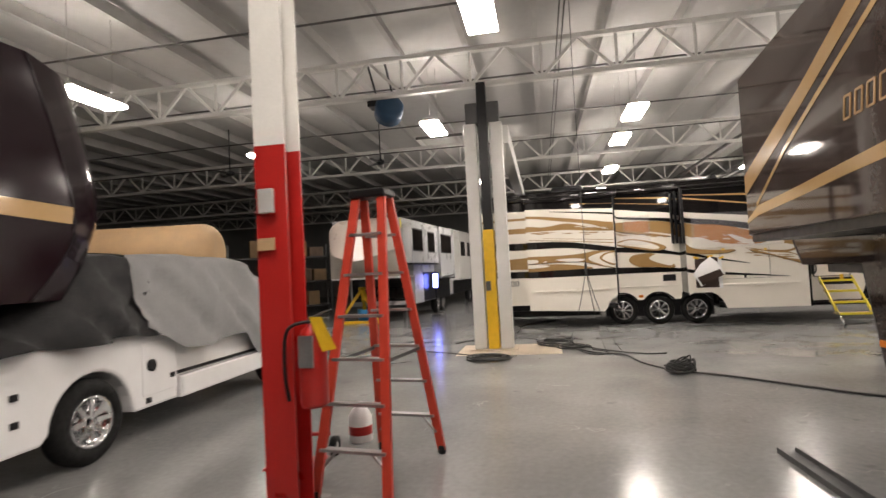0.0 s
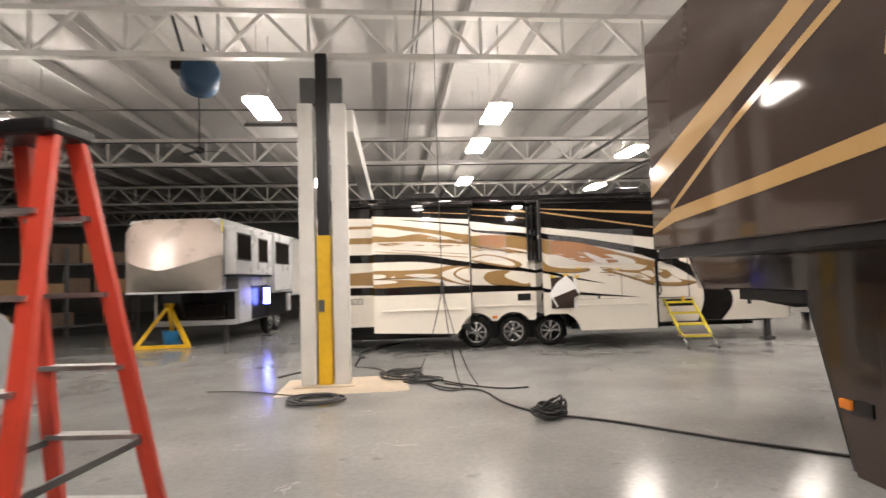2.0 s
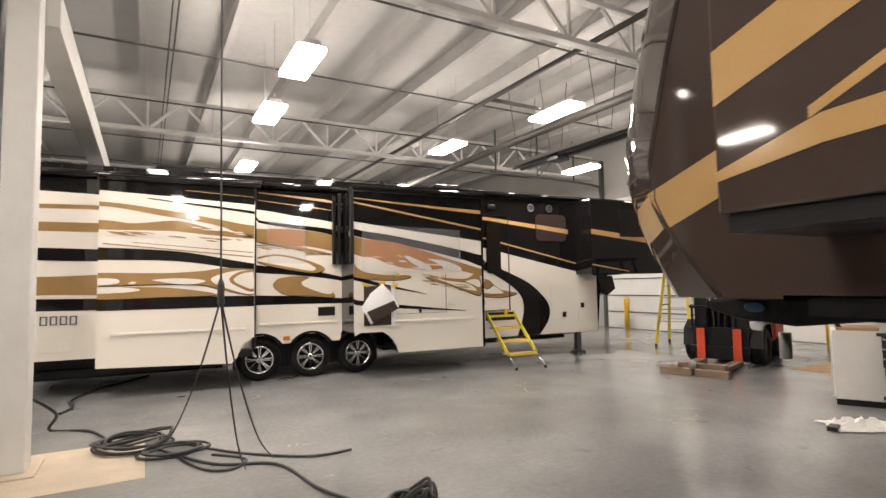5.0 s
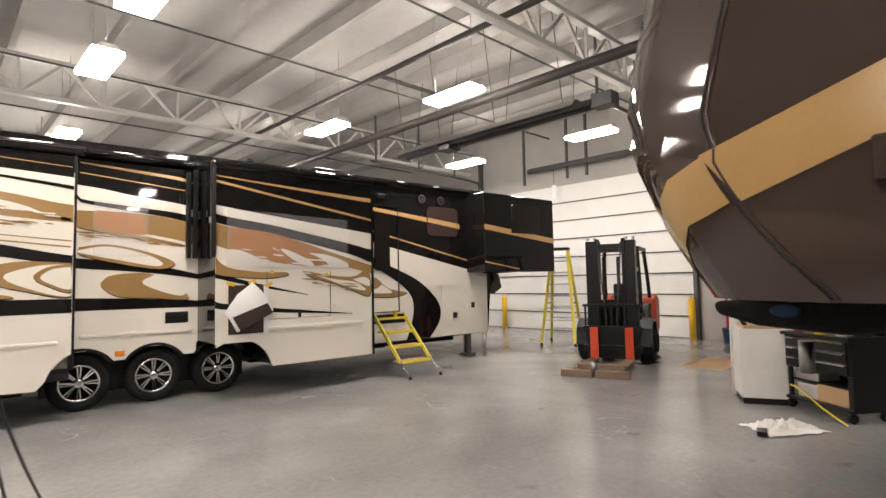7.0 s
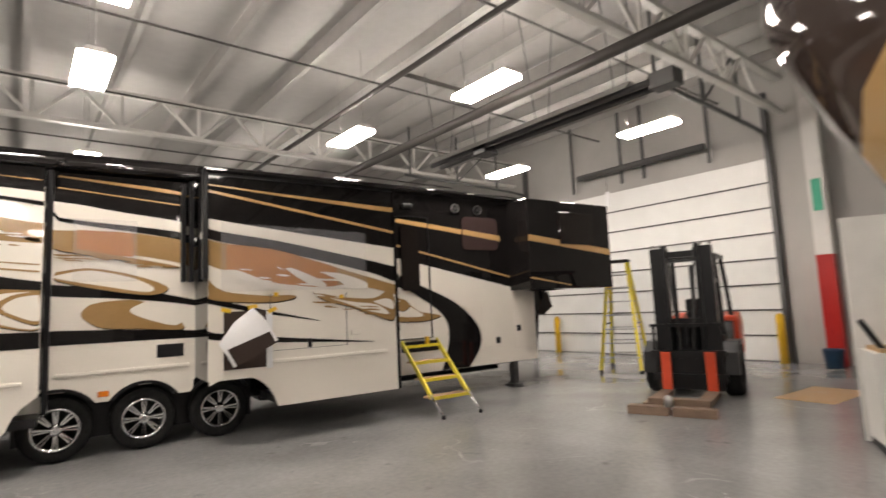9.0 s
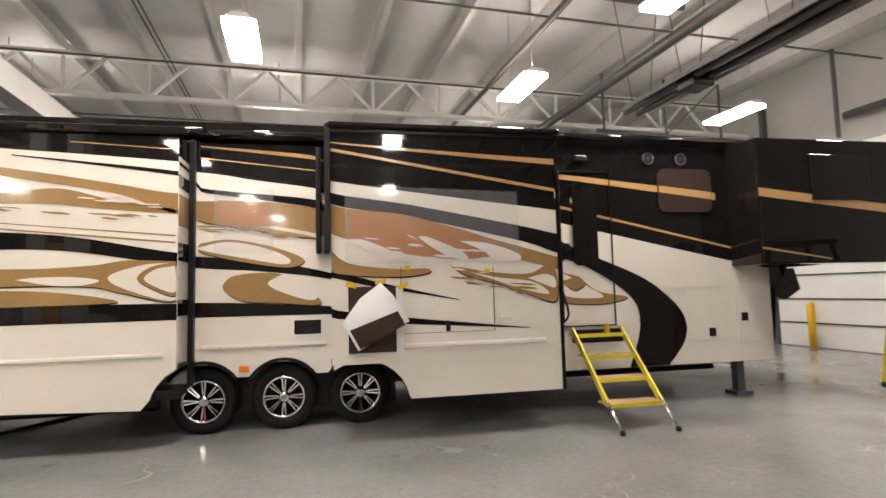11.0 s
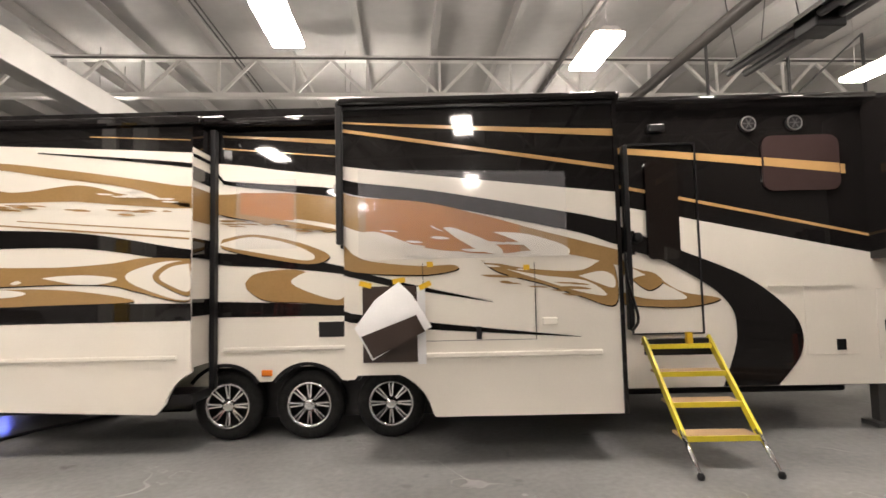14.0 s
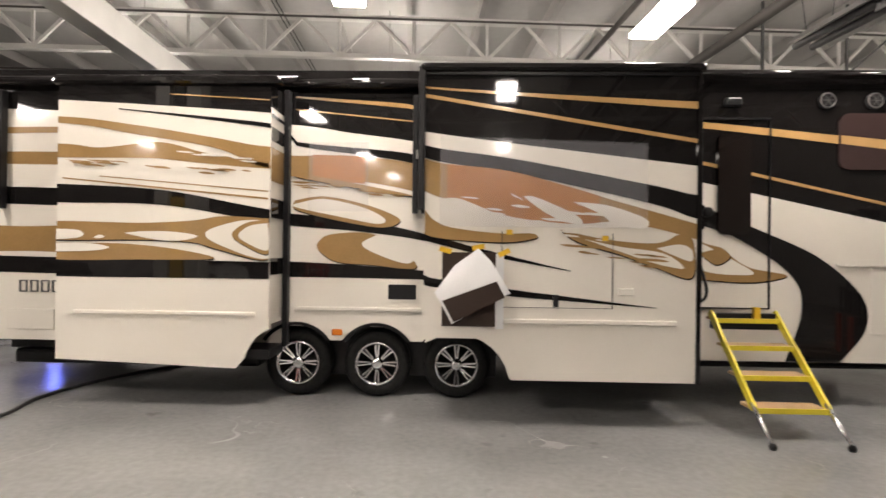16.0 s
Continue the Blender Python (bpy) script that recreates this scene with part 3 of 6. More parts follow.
def wheel(parent, x, y, z, r=0.385, side=-1):
    """A road wheel that faces -y: tyre and polished rim."""
    m = pose(x, y, z, 90)
    bm = nb()
    lathe(bm, [(0.235, -0.10), (r - 0.06, -0.12), (r - 0.015, -0.10), (r, -0.06), (r, 0.06), (r - 0.015, 0.10), (r - 0.06, 0.125), (0.25, 0.11), (0.235, 0.06)], m, 40, True)
    t = part("wheel", bm, M_RUBBER, parent, "black tyre with polished alloy rim")
    bm = nb()
    lathe(bm, [(0.0, -0.03), (0.20, -0.02), (0.215, 0.03), (0.228, 0.10), (0.245, 0.113), (0.238, 0.06)], m, 40, True)
    part("rim", bm, M_BLACK, t)
    bm = nb()
    for k in range(8):
        a = 2 * math.pi * k / 8
        for d in (-0.13, 0.13):
            p = Vector((0.06 * math.cos(a + d), 0.06 * math.sin(a + d), 0.075))
            q = Vector((0.222 * math.cos(a + d * 0.75), 0.222 * math.sin(a + d * 0.75), 0.095))
            bar(bm, m @ p, m @ q, 0.019, 0.03, m.to_3x3() @ Vector((0, 0, 1)))
    lathe(bm, [(0.245, 0.10), (0.25, 0.12), (0.225, 0.108), (0.22, 0.09)], m, 40, True)
    part("spokes", bm, M_CHROME, t, "polished double spokes")
    bm = nb()
    lathe(bm, [(0.075, 0.07), (0.072, 0.10), (0.05, 0.125), (0.03, 0.13)], m, 16)
    part("hub_cap", bm, M_CHROME, t)


def arc(cx, cz, r, a0, a1, n=10):
    return [(cx + r * math.cos(radians(a0 + (a1 - a0) * i / n)), cz + r * math.sin(radians(a0 + (a1 - a0) * i / n))) for i in range(n + 1)]


def rounded_plate(name, x0, x1, z0, z1, r, y0, y1, material, parent, label=""):
    """A plate with rounded corners that faces -y."""
    ring = arc(x1 - r, z1 - r, r, 0, 90, 5) + arc(x0 + r, z1 - r, r, 90, 180, 5) + arc(x0 + r, z0 + r, r, 180, 270, 5) + arc(x1 - r, z0 + r, r, 270, 360, 5)
    bm = nb()
    prism(bm, ring, y0, y1)
    return part(name, bm, material, parent, label)


def cream_trailer():
    t = thing("fifth_wheel_trailer", pose(0, 0, 0), "long cream fifth-wheel trailer with black and tan swirls", "trailer")
    bm = nb()
    prism(bm, [(-2.6, 0.6), (0.8, 0.6), (0.8, 0.86), (3.6, 0.86), (3.6, 0.5), (9.12, 0.5), (9.24, 1.5), (9.45, 1.84), (10.7, 1.9), (10.95, 2.3), (10.9, 3.4), (10.6, 3.76), (-2.6, 3.76)], RV_Y, RV_Y + 2.5)
    part("body", bm, M_DARK, t)
    livery(-2.6, 1.2, 0.61, RV_Y, t)
    livery(1.2, 2.8, 0.82, RV_Y, t)
    livery(5.4, 9.12, 0.505, RV_Y, t)
    swirls("M", RV_Y, t)
    flecks(1.3, 2.5, 2.40, 2.50, 12, RV_Y, t, M_TAN, 6)
    swirls("R", RV_Y, t)
    swoosh(RV_Y - 0.0155, t)
    # rear slide-out
    s = box_part("rear_slide_out", -1.16, 1.14, A_Y, RV_Y, 0.9, 3.45, M_DARK, t, "cream slide-out room with tan swirls")
    bm = nb()
    prism(bm, [(-1.16, 0.5), (0.79, 0.43)] + arc(1.36, 0.40, 0.5, 172, 115, 8)[1:] + [(1.14, 0.92), (-1.16, 0.92)], A_Y, A_Y + 0.05)
    part("skirt", bm, M_CREAM, s)
    livery(-1.16, 1.14, 0.9, A_Y, s)
    swirls("A", A_Y, s)
    flecks(-0.95, 0.9, 2.58, 2.64, 16, A_Y, s, M_TAN, 1, slope=-0.06)
    flecks(0.2, 0.95, 2.72, 2.80, 9, A_Y, s, M_CREAM, 2, slope=-0.2)
    box_part("rub_rail", -0.97, 1.0, A_Y - 0.025, A_Y, 0.985, 1.03, M_CREAM, s, "", 0.01)
    box_part("return_panel", 1.141, 1.146, A_Y, RV_Y - 0.03, 0.9, 3.2, M_CREAM, s)
    for z0, z1 in ((2.03, 2.24), (1.42, 1.6), (2.85, 3.0), (3.1, 3.14)):
        box_part("black_band", 1.146, 1.15, A_Y, RV_Y - 0.03, z0, z1, M_DARK, s)
    box_part("tan_band", 1.146, 1.15, A_Y, RV_Y - 0.03, 2.42, 2.78, M_TAN, s)
    box_part("awning_cover", -1.2, 1.25, A_Y - 0.06, A_Y + 0.08, 3.43, 3.53, M_DARK, s, "", 0.03)
    # front slide-out
    s = box_part("front_slide_out", 2.8, 5.43, B_Y, RV_Y, 0.85, 3.46, M_DARK, t, "cream slide-out room with brown top and tan waves")
    bm = nb()
    prism(bm, [(2.82, 0.86), (2.82, 0.80)] + arc(3.13, 0.37, 0.52, 110, 12, 8) + [(3.66, 0.45), (5.43, 0.45), (5.43, 0.86)], B_Y, B_Y + 0.05)
    part("skirt", bm, M_CREAM, s)
    livery(2.8, 5.43, 0.85, B_Y, s)
    swirls("B", B_Y, s)
    flecks(3.1, 4.7, 2.02, 2.30, 18, B_Y, s, M_CREAM, 3, slope=-0.16)
    flecks(4.2, 5.1, 1.72, 1.86, 10, B_Y, s, M_TAN, 4, slope=-0.2)
    flecks(3.0, 4.7, 1.98, 2.10, 12, B_Y, s, M_CREAM, 5, slope=-0.05)
    box_part("rub_rail", 3.58, 5.25, B_Y - 0.025, B_Y, 1.0, 1.05, M_CREAM, s, "", 0.01)
    box_part("hatch_seam", 3.56, 4.63, B_Y - 0.0105, B_Y - 0.01, 1.158, 1.163, M_BLACK, s)
    for x in (3.56, 4.63):
        box_part("hatch_seam", x - 0.003, x + 0.003, B_Y - 0.0135, B_Y - 0.004, 1.16, 1.9, M_BLACK, s)
    box_part("hatch_latch", 4.06, 4.11, B_Y - 0.03, B_Y - 0.004, 1.17, 1.29, M_BLACK, s, "", 0.006)
    box_part("vent_cover", 4.69, 4.83, B_Y - 0.03, B_Y - 0.004, 1.29, 1.36, M_CREAM, s, "", 0.008)
    box_part("awning_cover", 2.75, 5.5, B_Y - 0.07, B_Y + 0.08, 3.45, 3.53, M_DARK, s, "", 0.03)
    band("copper_graphic", [r for r in TAN_1 if 2.5 < r[0] < 4.7], 3.02, 4.5, B_Y, M_RUST, s, 0.0092)
    bm = nb()
    grid = [[bm.verts.new((2.95 + 2.0 * i / 20, B_Y - 0.034 - 0.012 * abs(noise.noise((i * 0.6, j * 0.8, 1))), 1.94 + 0.88 * j / 8 - 0.06 * (i / 20) * (j / 8))) for j in range(9)] for i in range(21)]
    for i in range(20):
        for j in range(8):
            bm.faces.new((grid[i][j], grid[i + 1][j], grid[i + 1][j + 1], grid[i][j + 1])).smooth = True
    part("window_film", bm, M_FILM, s, "clear plastic film taped over graphics")
    box_part("awning_arm", 2.735, 2.80, B_Y - 0.05, B_Y + 0.04, 2.10, 3.50, M_BLACK, s, "black awning arm", 0.01)
    box_part("arm_bracket", 2.715, 2.735, B_Y - 0.04, B_Y + 0.02, 2.6, 2.68, M_STEEL, s)
    box_part("drip_rail", 2.80, 5.43, B_Y - 0.03, B_Y, 3.42, 3.445, M_BLACK, s)
    box_part("corner_trim", 5.43, 5.47, B_Y - 0.02, RV_Y, 0.45, 3.47, M_DARK, s)
    # nose slide-out
    s = box_part("nose_slide_out", 8.5, 10.88, N_Y, RV_Y, 1.87, 3.62, M_DARK, t, "glossy black slide-out room at the nose", 0.02)
    band("gold_line", [(8.5, 2.80, 2.92), (10.85, 2.55, 2.68)], 8.5, 10.85, N_Y, M_GOLD, s, 0.004)
    band("gold_line", [(8.5, 2.08, 2.11), (9.6, 1.92, 1.94)], 8.5, 9.6, N_Y, M_GOLD, s, 0.004)
    # side details
    for x, z0, z1 in ((1.18, 0.6, 3.5), (2.74, 2.12, 3.5), (2.64, 2.12, 3.45), (5.80, 1.15, 3.2)):
        box_part("awning_arm", x - 0.03, x + 0.03, RV_Y - 0.12, RV_Y - 0.02, z0, z1, M_BLACK, t, "black awning arm", 0.01)
    box_part("awning_arm", -2.2, -2.13, RV_Y - 0.12, RV_Y - 0.02, 2.13, 3.5, M_BLACK, t, "black awning arm", 0.01)
    bm = nb()
    tube(bm, [(-2.5, RV_Y - 0.09, 3.6), (1.3, RV_Y - 0.09, 3.6)], 0.06, 12)
    part("awning_roller", bm, M_DARK, t)
    bm = nb()
    tube(bm, [(1.25, RV_Y - 0.09, 3.58), (2.9, RV_Y - 0.09, 3.58)], 0.06, 12)
    part("awning_roller", bm, M_DARK, t)
    bm = nb()
    tube(bm, [(5.45, RV_Y - 0.09, 3.70), (8.6, RV_Y - 0.09, 3.70)], 0.05, 12)
    part("roof_gutter", bm, M_DARK, t)
    box_part("refrigerator_vent", 2.34, 2.66, RV_Y - 0.02, RV_Y - 0.006, 1.14, 1.31, M_BLACK, t, "black vent", 0.006)
    box_part("vent_frame", 2.31, 2.69, RV_Y - 0.012, RV_Y - 0.005, 1.11, 1.34, M_CREAM, t)
    box_part("rub_rail", 1.27, 2.72, RV_Y - 0.03, RV_Y - 0.004, 1.0, 1.045, M_CREAM, t, "", 0.01)
    box_part("marker_light", 1.7, 1.82, RV_Y - 0.03, RV_Y - 0.004, 0.72, 0.79, M_AMBER, t, "amber marker light", 0.01)
    band("copper_graphic", [(1.2, 2.52, 2.8), (2.3, 2.44, 2.76)], 1.45, 2.06, RV_Y, M_RUST, t, 0.0092)
    bm = nb()
    grid = [[bm.verts.new((1.41 + 0.69 * i / 8, RV_Y - 0.03 - 0.01 * abs(noise.noise((i * 0.6, j * 0.8, 4))), 2.14 + 0.79 * j / 8)) for j in range(9)] for i in range(9)]
    for i in range(8):
        for j in range(8):
            bm.faces.new((grid[i][j], grid[i + 1][j], grid[i + 1][j + 1], grid[i][j + 1])).smooth = True
    part("window_film", bm, M_FILM, t, "clear plastic film taped over graphics")
    # wheel arches between the slide-outs
    for x in (1.29, 2.21, 3.13):
        bm = nb()
        ring = arc(x, 0.40, 0.47, 34, 146, 14)
        inner = arc(x, 0.40, 0.43, 34, 146, 14)
        for (a, b), (c, d), (e, f), (g, h) in zip(ring, ring[1:], inner, inner[1:]):
            q = [bm.verts.new((p, RV_Y - 0.02, z)) for p, z in ((a, b), (c, d), (g, h), (e, f))]
            w = [bm.verts.new((p, RV_Y + 0.25, z)) for p, z in ((a, b), (c, d), (g, h), (e, f))]
            bm.faces.new(q)
            bm.faces.new((q[2], q[3], w[3], w[2]))
        part("wheel_arch_trim", bm, M_BLACK, t)
    # scalloped cream skirt that dips between the wheels
    bm = nb()
    prev = None
    for i in range(53):
        x = 1.22 + 1.56 * i / 52
        low = 0.66
        for c in (1.29, 2.21, 3.13):
            if abs(x - c) < 0.46:
                low = max(low, 0.40 + math.sqrt(0.46 ** 2 - (x - c) ** 2))
        cur = [bm.verts.new((x, y, z)) for y, z in ((RV_Y - 0.006, 0.90), (RV_Y - 0.006, low), (RV_Y + 0.05, low))]
        if prev:
            bm.faces.new((prev[0], prev[1], cur[1], cur[0]))
            bm.faces.new((prev[1], prev[2], cur[2], cur[1]))
        prev = cur
    part("wheel_skirt", bm, M_CREAM, t, "scalloped cream skirt between the wheels")
    box_part("wheel_well", 0.85, 3.6, RV_Y + 0.32, RV_Y + 0.36, 0.2, 0.95, M_BLACK, t)
    box_part("chassis", -2.5, 9.0, RV_Y + 0.5, RV_Y + 2.0, 0.42, 0.62, M_BLACK, t)
    # added black boxes, kept barely in sight, that deepen the shade underneath
    box_part("under_shade_box", 3.75, 8.45, RV_Y + 0.42, RV_Y + 2.1, 0.34, 0.42, M_BLACK, t, "black box added to darken the space underneath", 0.04)
    box_part("under_shade_box", -2.4, 0.7, RV_Y + 0.42, RV_Y + 2.1, 0.24, 0.42, M_BLACK, t, "black box added to darken the space underneath", 0.04)
    # unseen far-side skirt, added to keep light from coming in under the trailer
    box_part("far_light_block", -2.6, 9.1, RV_Y + 2.45, RV_Y + 2.5, 0.3, 0.6, M_BLACK, t, "dark unseen far-side skirt, added to block light")
    box_part("slide_floor", -1.15, 1.13, A_Y + 0.06, RV_Y, 0.52, 0.62, M_BLACK, t)
    box_part("slide_floor", 3.66, 5.42, B_Y + 0.06, RV_Y, 0.47, 0.56, M_BLACK, t)
    for x in (1.29, 2.21, 3.13):
        bm = nb()
        tube(bm, [(x, RV_Y + 0.2, 0.385), (x, RV_Y + 2.3, 0.385)], 0.06, 10)
        part("axle", bm, M_GREYSTEEL, t)
    # entry door
    for x0, x1, z0, z1 in ((5.83, 5.845, 1.1, 3.22), (6.61, 6.622, 1.1, 3.22), (5.83, 6.622, 3.215, 3.235), (5.83, 6.622, 1.09, 1.105)):
        box_part("door_seam", x0, x1, RV_Y - 0.03, RV_Y - 0.004, z0, z1, M_BLACK, t)
    rounded_plate("door_window", 6.04, 6.40, 1.92, 3.05, 0.07, RV_Y - 0.035, RV_Y - 0.004, M_MIRROR, t, "dark glass door window")
    bm = nb()
    lathe(bm, [(0.06, -0.03), (0.06, 0.01), (0.03, 0.02)], pose(5.93, RV_Y - 0.03, 2.17, 90), 16)
    part("door_latch", bm, M_BLACK, t)
    bm = nb()
    tube(bm, spline([(5.76, RV_Y - 0.1, 2.0), (5.74, RV_Y - 0.2, 1.7), (5.80, RV_Y - 0.3, 1.3), (5.80, RV_Y - 0.1, 1.15)], 5), 0.016)
    part("grab_handle", bm, M_BLACK, t)
    rounded_plate("nose_window", 7.37, 8.23, 2.66, 3.29, 0.11, RV_Y - 0.03, RV_Y - 0.004, M_BROWN_REFLECT, t, "side window with a brown reflection in its colour")
    band("gold_line", GOLD_1, 7.38, 8.22, RV_Y, M_GOLD, t, 0.033)
    for x in (7.23, 7.75):
        bm = nb()
        lathe(bm, [(0.09, 0), (0.09, 0.03), (0.07, 0.04), (0.03, 0.02)], pose(x, RV_Y - 0.004, 3.43, 90), 20)
        sp = part("speaker", bm, M_BLACK, t, "round black outdoor speaker")
        bm = nb()
        lathe(bm, [(0.07, 0.036), (0.082, 0.046), (0.09, 0.036), (0.08, 0.03)], pose(x, RV_Y - 0.004, 3.43, 90), 20, True)
        part("speaker_ring", bm, M_STEEL, sp, "bright trim ring")
        bm = nb()
        for k in range(6):
            a = math.pi * k / 3
            bar(bm, (x, RV_Y - 0.05, 3.43), (x + 0.075 * math.cos(a), RV_Y - 0.05, 3.43 + 0.075 * math.sin(a)), 0.008, 0.006, (0, 1, 0))
        part("speaker_grille", bm, M_GREYSTEEL, sp)
    box_part("porch_light", 6.1, 6.28, RV_Y - 0.07, RV_Y - 0.004, 3.36, 3.45, M_BLACK, t, "black porch light", 0.015)
    for x0, x1, z0, z1, lx, lz in ((7.74, 8.31, 0.83, 1.59, 8.11, 0.94), (8.53, 8.93, 0.77, 1.54, 8.65, 1.14)):
        h = box_part("storage_hatch", x0, x1, RV_Y - 0.014, RV_Y - 0.004, z0, z1, M_CREAM, t, "", 0.004)
        box_part("hatch_latch", lx - 0.05, lx + 0.05, RV_Y - 0.03, RV_Y - 0.014, lz - 0.06, lz + 0.06, M_BLACK, h, "black paddle latch", 0.006)
    box_part("storage_hatch", -2.11, -1.56, RV_Y - 0.014, RV_Y - 0.004, 0.73, 0.97, M_CREAM, t, "", 0.005)
    box_part("rub_rail", 7.35, 8.3, RV_Y - 0.03, RV_Y - 0.014, 1.585, 1.61, M_CREAM, t)
    # landing leg, pin box
    bm = nb()
    quad_box(bm, 8.6, 8.72, RV_Y + 0.15, RV_Y + 0.27, 0.06, 0.5)
    quad_box(bm, 8.53, 8.79, RV_Y + 0.08, RV_Y + 0.34, 0.0, 0.05)
    part("landing_leg", bm, M_GREYSTEEL, t)
    bm = nb()
    prism(bm, [(9.3, 1.85), (10.5, 1.85), (10.6, 1.5), (10.3, 1.32), (9.9, 1.45), (9.3, 1.3)], RV_Y + 0.95, RV_Y + 1.5)
    part("pin_box", bm, M_BLACK, t)
    # roof units
    for x, l in ((-0.6, 1.1), (3.7, 0.35), (5.0, 0.9)):
        bm = nb()
        prism(bm, [(x, 3.77), (x + l, 3.77), (x + l - 0.12, 4.0), (x + 0.15, 4.0)], RV_Y + 0.7, RV_Y + 1.5)
        bevelled(bm, 0.04)
        part("roof_unit", bm, M_BLACK, t, "black rooftop air unit")
    box_part("slide_window", 9.35, 10.35, N_Y - 0.02, N_Y - 0.004, 2.75, 3.4, M_MIRROR, s, "dark tinted window", 0.01)
    for x in (1.29, 2.21, 3.13):
        wheel(t, x, RV_Y + 0.17, 0.385)
    return t


cream_trailer()


# ---- brown trailer that the walk passes ----
BR_X, BS_X = 2.76, 2.09


def x_band(name, rows, x, material, parent, lift=0.004, label=""):
    """A straight-edged stripe of (y, lower z, upper z) rows on a side that faces -x."""
    bm = nb()
    prev = None
    for y, lo, hi, *lean in rows:
        cur = (bm.verts.new((x - lift, y, lo)), bm.verts.new((x - lift, y + sum(lean), hi)))
        if prev:
            bm.faces.new((prev[0], cur[0], cur[1], prev[1]))
        prev = cur
    part(name, bm, material, parent, label)


CAP = ((0.0, 6.30, 2.27, 6.77, 6.30), (0.14, 6.67, 2.36, 7.02, 6.58), (0.30, 6.85, 2.46, 7.28, 6.92), (0.62, 6.93, 2.60, 7.46, 7.05), (1.25, 6.98, 2.68, 7.56, 7.13))


def cap_point(a, z, z_low=1.58, z_top=3.78):
    """How far forward the front cap stands, a metres in from its side at height z."""
    for p, q in zip(CAP, CAP[1:]):
        if p[0] <= a <= q[0] + 1e-6:
            f = (a - p[0]) / (q[0] - p[0])
            y_low, z_tip, y_tip, y_top = (p[n] + (q[n] - p[n]) * f for n in (1, 2, 3, 4))
    if z < z_tip:
        k = (z - z_low) / (z_tip - z_low)
        y = y_low + (y_tip - y_low) * k + 0.05 * math.sin(math.pi * max(0.0, k))
    else:
        k = (z - z_tip) / (z_top - z_tip)
        y = y_tip + (y_top - y_tip) * k + 0.04 * math.sin(math.pi * min(1.0, k))
    return y - 0.05 * math.exp(-((z - z_tip) / 0.06) ** 2), z_tip


def nose_cap(parent, x0, width, material, stripe, side=-1):
    """The front of a fifth-wheel trailer: a bevelled corner, then a bulging face whose prow rises to the middle."""
    ins = [0.0, 0.07, 0.14, 0.22, 0.36, 0.54, 0.72, 0.98, 1.25]
    cols = [(x0 + a, a) for a in ins] + [(x0 + width - a, a) for a in ins[-2::-1]]
    steps = [-1.0, -0.75, -0.5, -0.25, -0.1, 0.0, 0.08, 0.25, 0.5, 0.75, 1.0]
    bm = nb()
    rows = []
    for k in steps:
        row = []
        for x, a in cols:
            tip = cap_point(a, 2.0)[1]
            z = tip + (tip - 1.58) * k if k < 0 else tip + (3.78 - tip) * k
            row.append((x, cap_point(a, z)[0], z))
        row = [(x0, 5.95, row[0][2])] + row + [(x0 + width, 5.95, row[-1][2])]
        rows.append([bm.verts.new(p) for p in row])
    for a, b in zip(rows, rows[1:]):
        for i in range(len(a) - 1):
            bm.faces.new((a[i], a[i + 1], b[i + 1], b[i])).smooth = True
    bm.faces.new(rows[0])
    bm.faces.new(rows[-1][::-1])
    n = len(rows[0])
    sharp = {v for r in rows for i, v in enumerate(r) if i in (1, 3, n - 2, n - 4)}
    for e in bm.edges:
        if e.verts[0] in sharp and e.verts[1] in sharp and abs(e.verts[0].co.x - e.verts[1].co.x) < 1e-4:
            e.smooth = False
    part("front_cap", bm, material, parent, "bevelled glossy front cap with a raised prow")
    # the stripe turns the corner and runs down the face
    bm = nb()
    prev = None
    for a, lo, hi in ((0.0, 1.99, 2.21), (0.07, 1.955, 2.18), (0.14, 1.92, 2.15), (0.22, 1.84, 2.08), (0.36, 1.70, 1.96), (0.54, 1.60, 1.84), (0.72, 1.59, 1.72), (0.86, 1.585, 1.62)):
        x = x0 + a - 0.003 if side < 0 else x0 + width - a + 0.003
        cur = [bm.verts.new((x, cap_point(a, lo + (hi - lo) * j / 6)[0] + 0.004, lo + (hi - lo) * j / 6)) for j in range(7)]
        if prev:
            for j in range(6):
                bm.faces.new((prev[j], cur[j], cur[j + 1], prev[j + 1])).smooth = True
        prev = cur
    part("cap_stripe", bm, stripe, parent, "gold stripe running down round the cap")
    # moulded seam along the corner
    xs = x0 if side < 0 else x0 + width
    for off, r, mt in ((0.0, 0.004, M_BLACK), (0.022, 0.007, material)):
        bm = nb()
        tube(bm, [(xs + side * 0.002, cap_point(0.0, 1.59 + 2.18 * i / 30)[0] - 0.012 - off, 1.59 + 2.18 * i / 30) for i in range(31)], r, 6)
        part("cap_seam", bm, mt, parent)


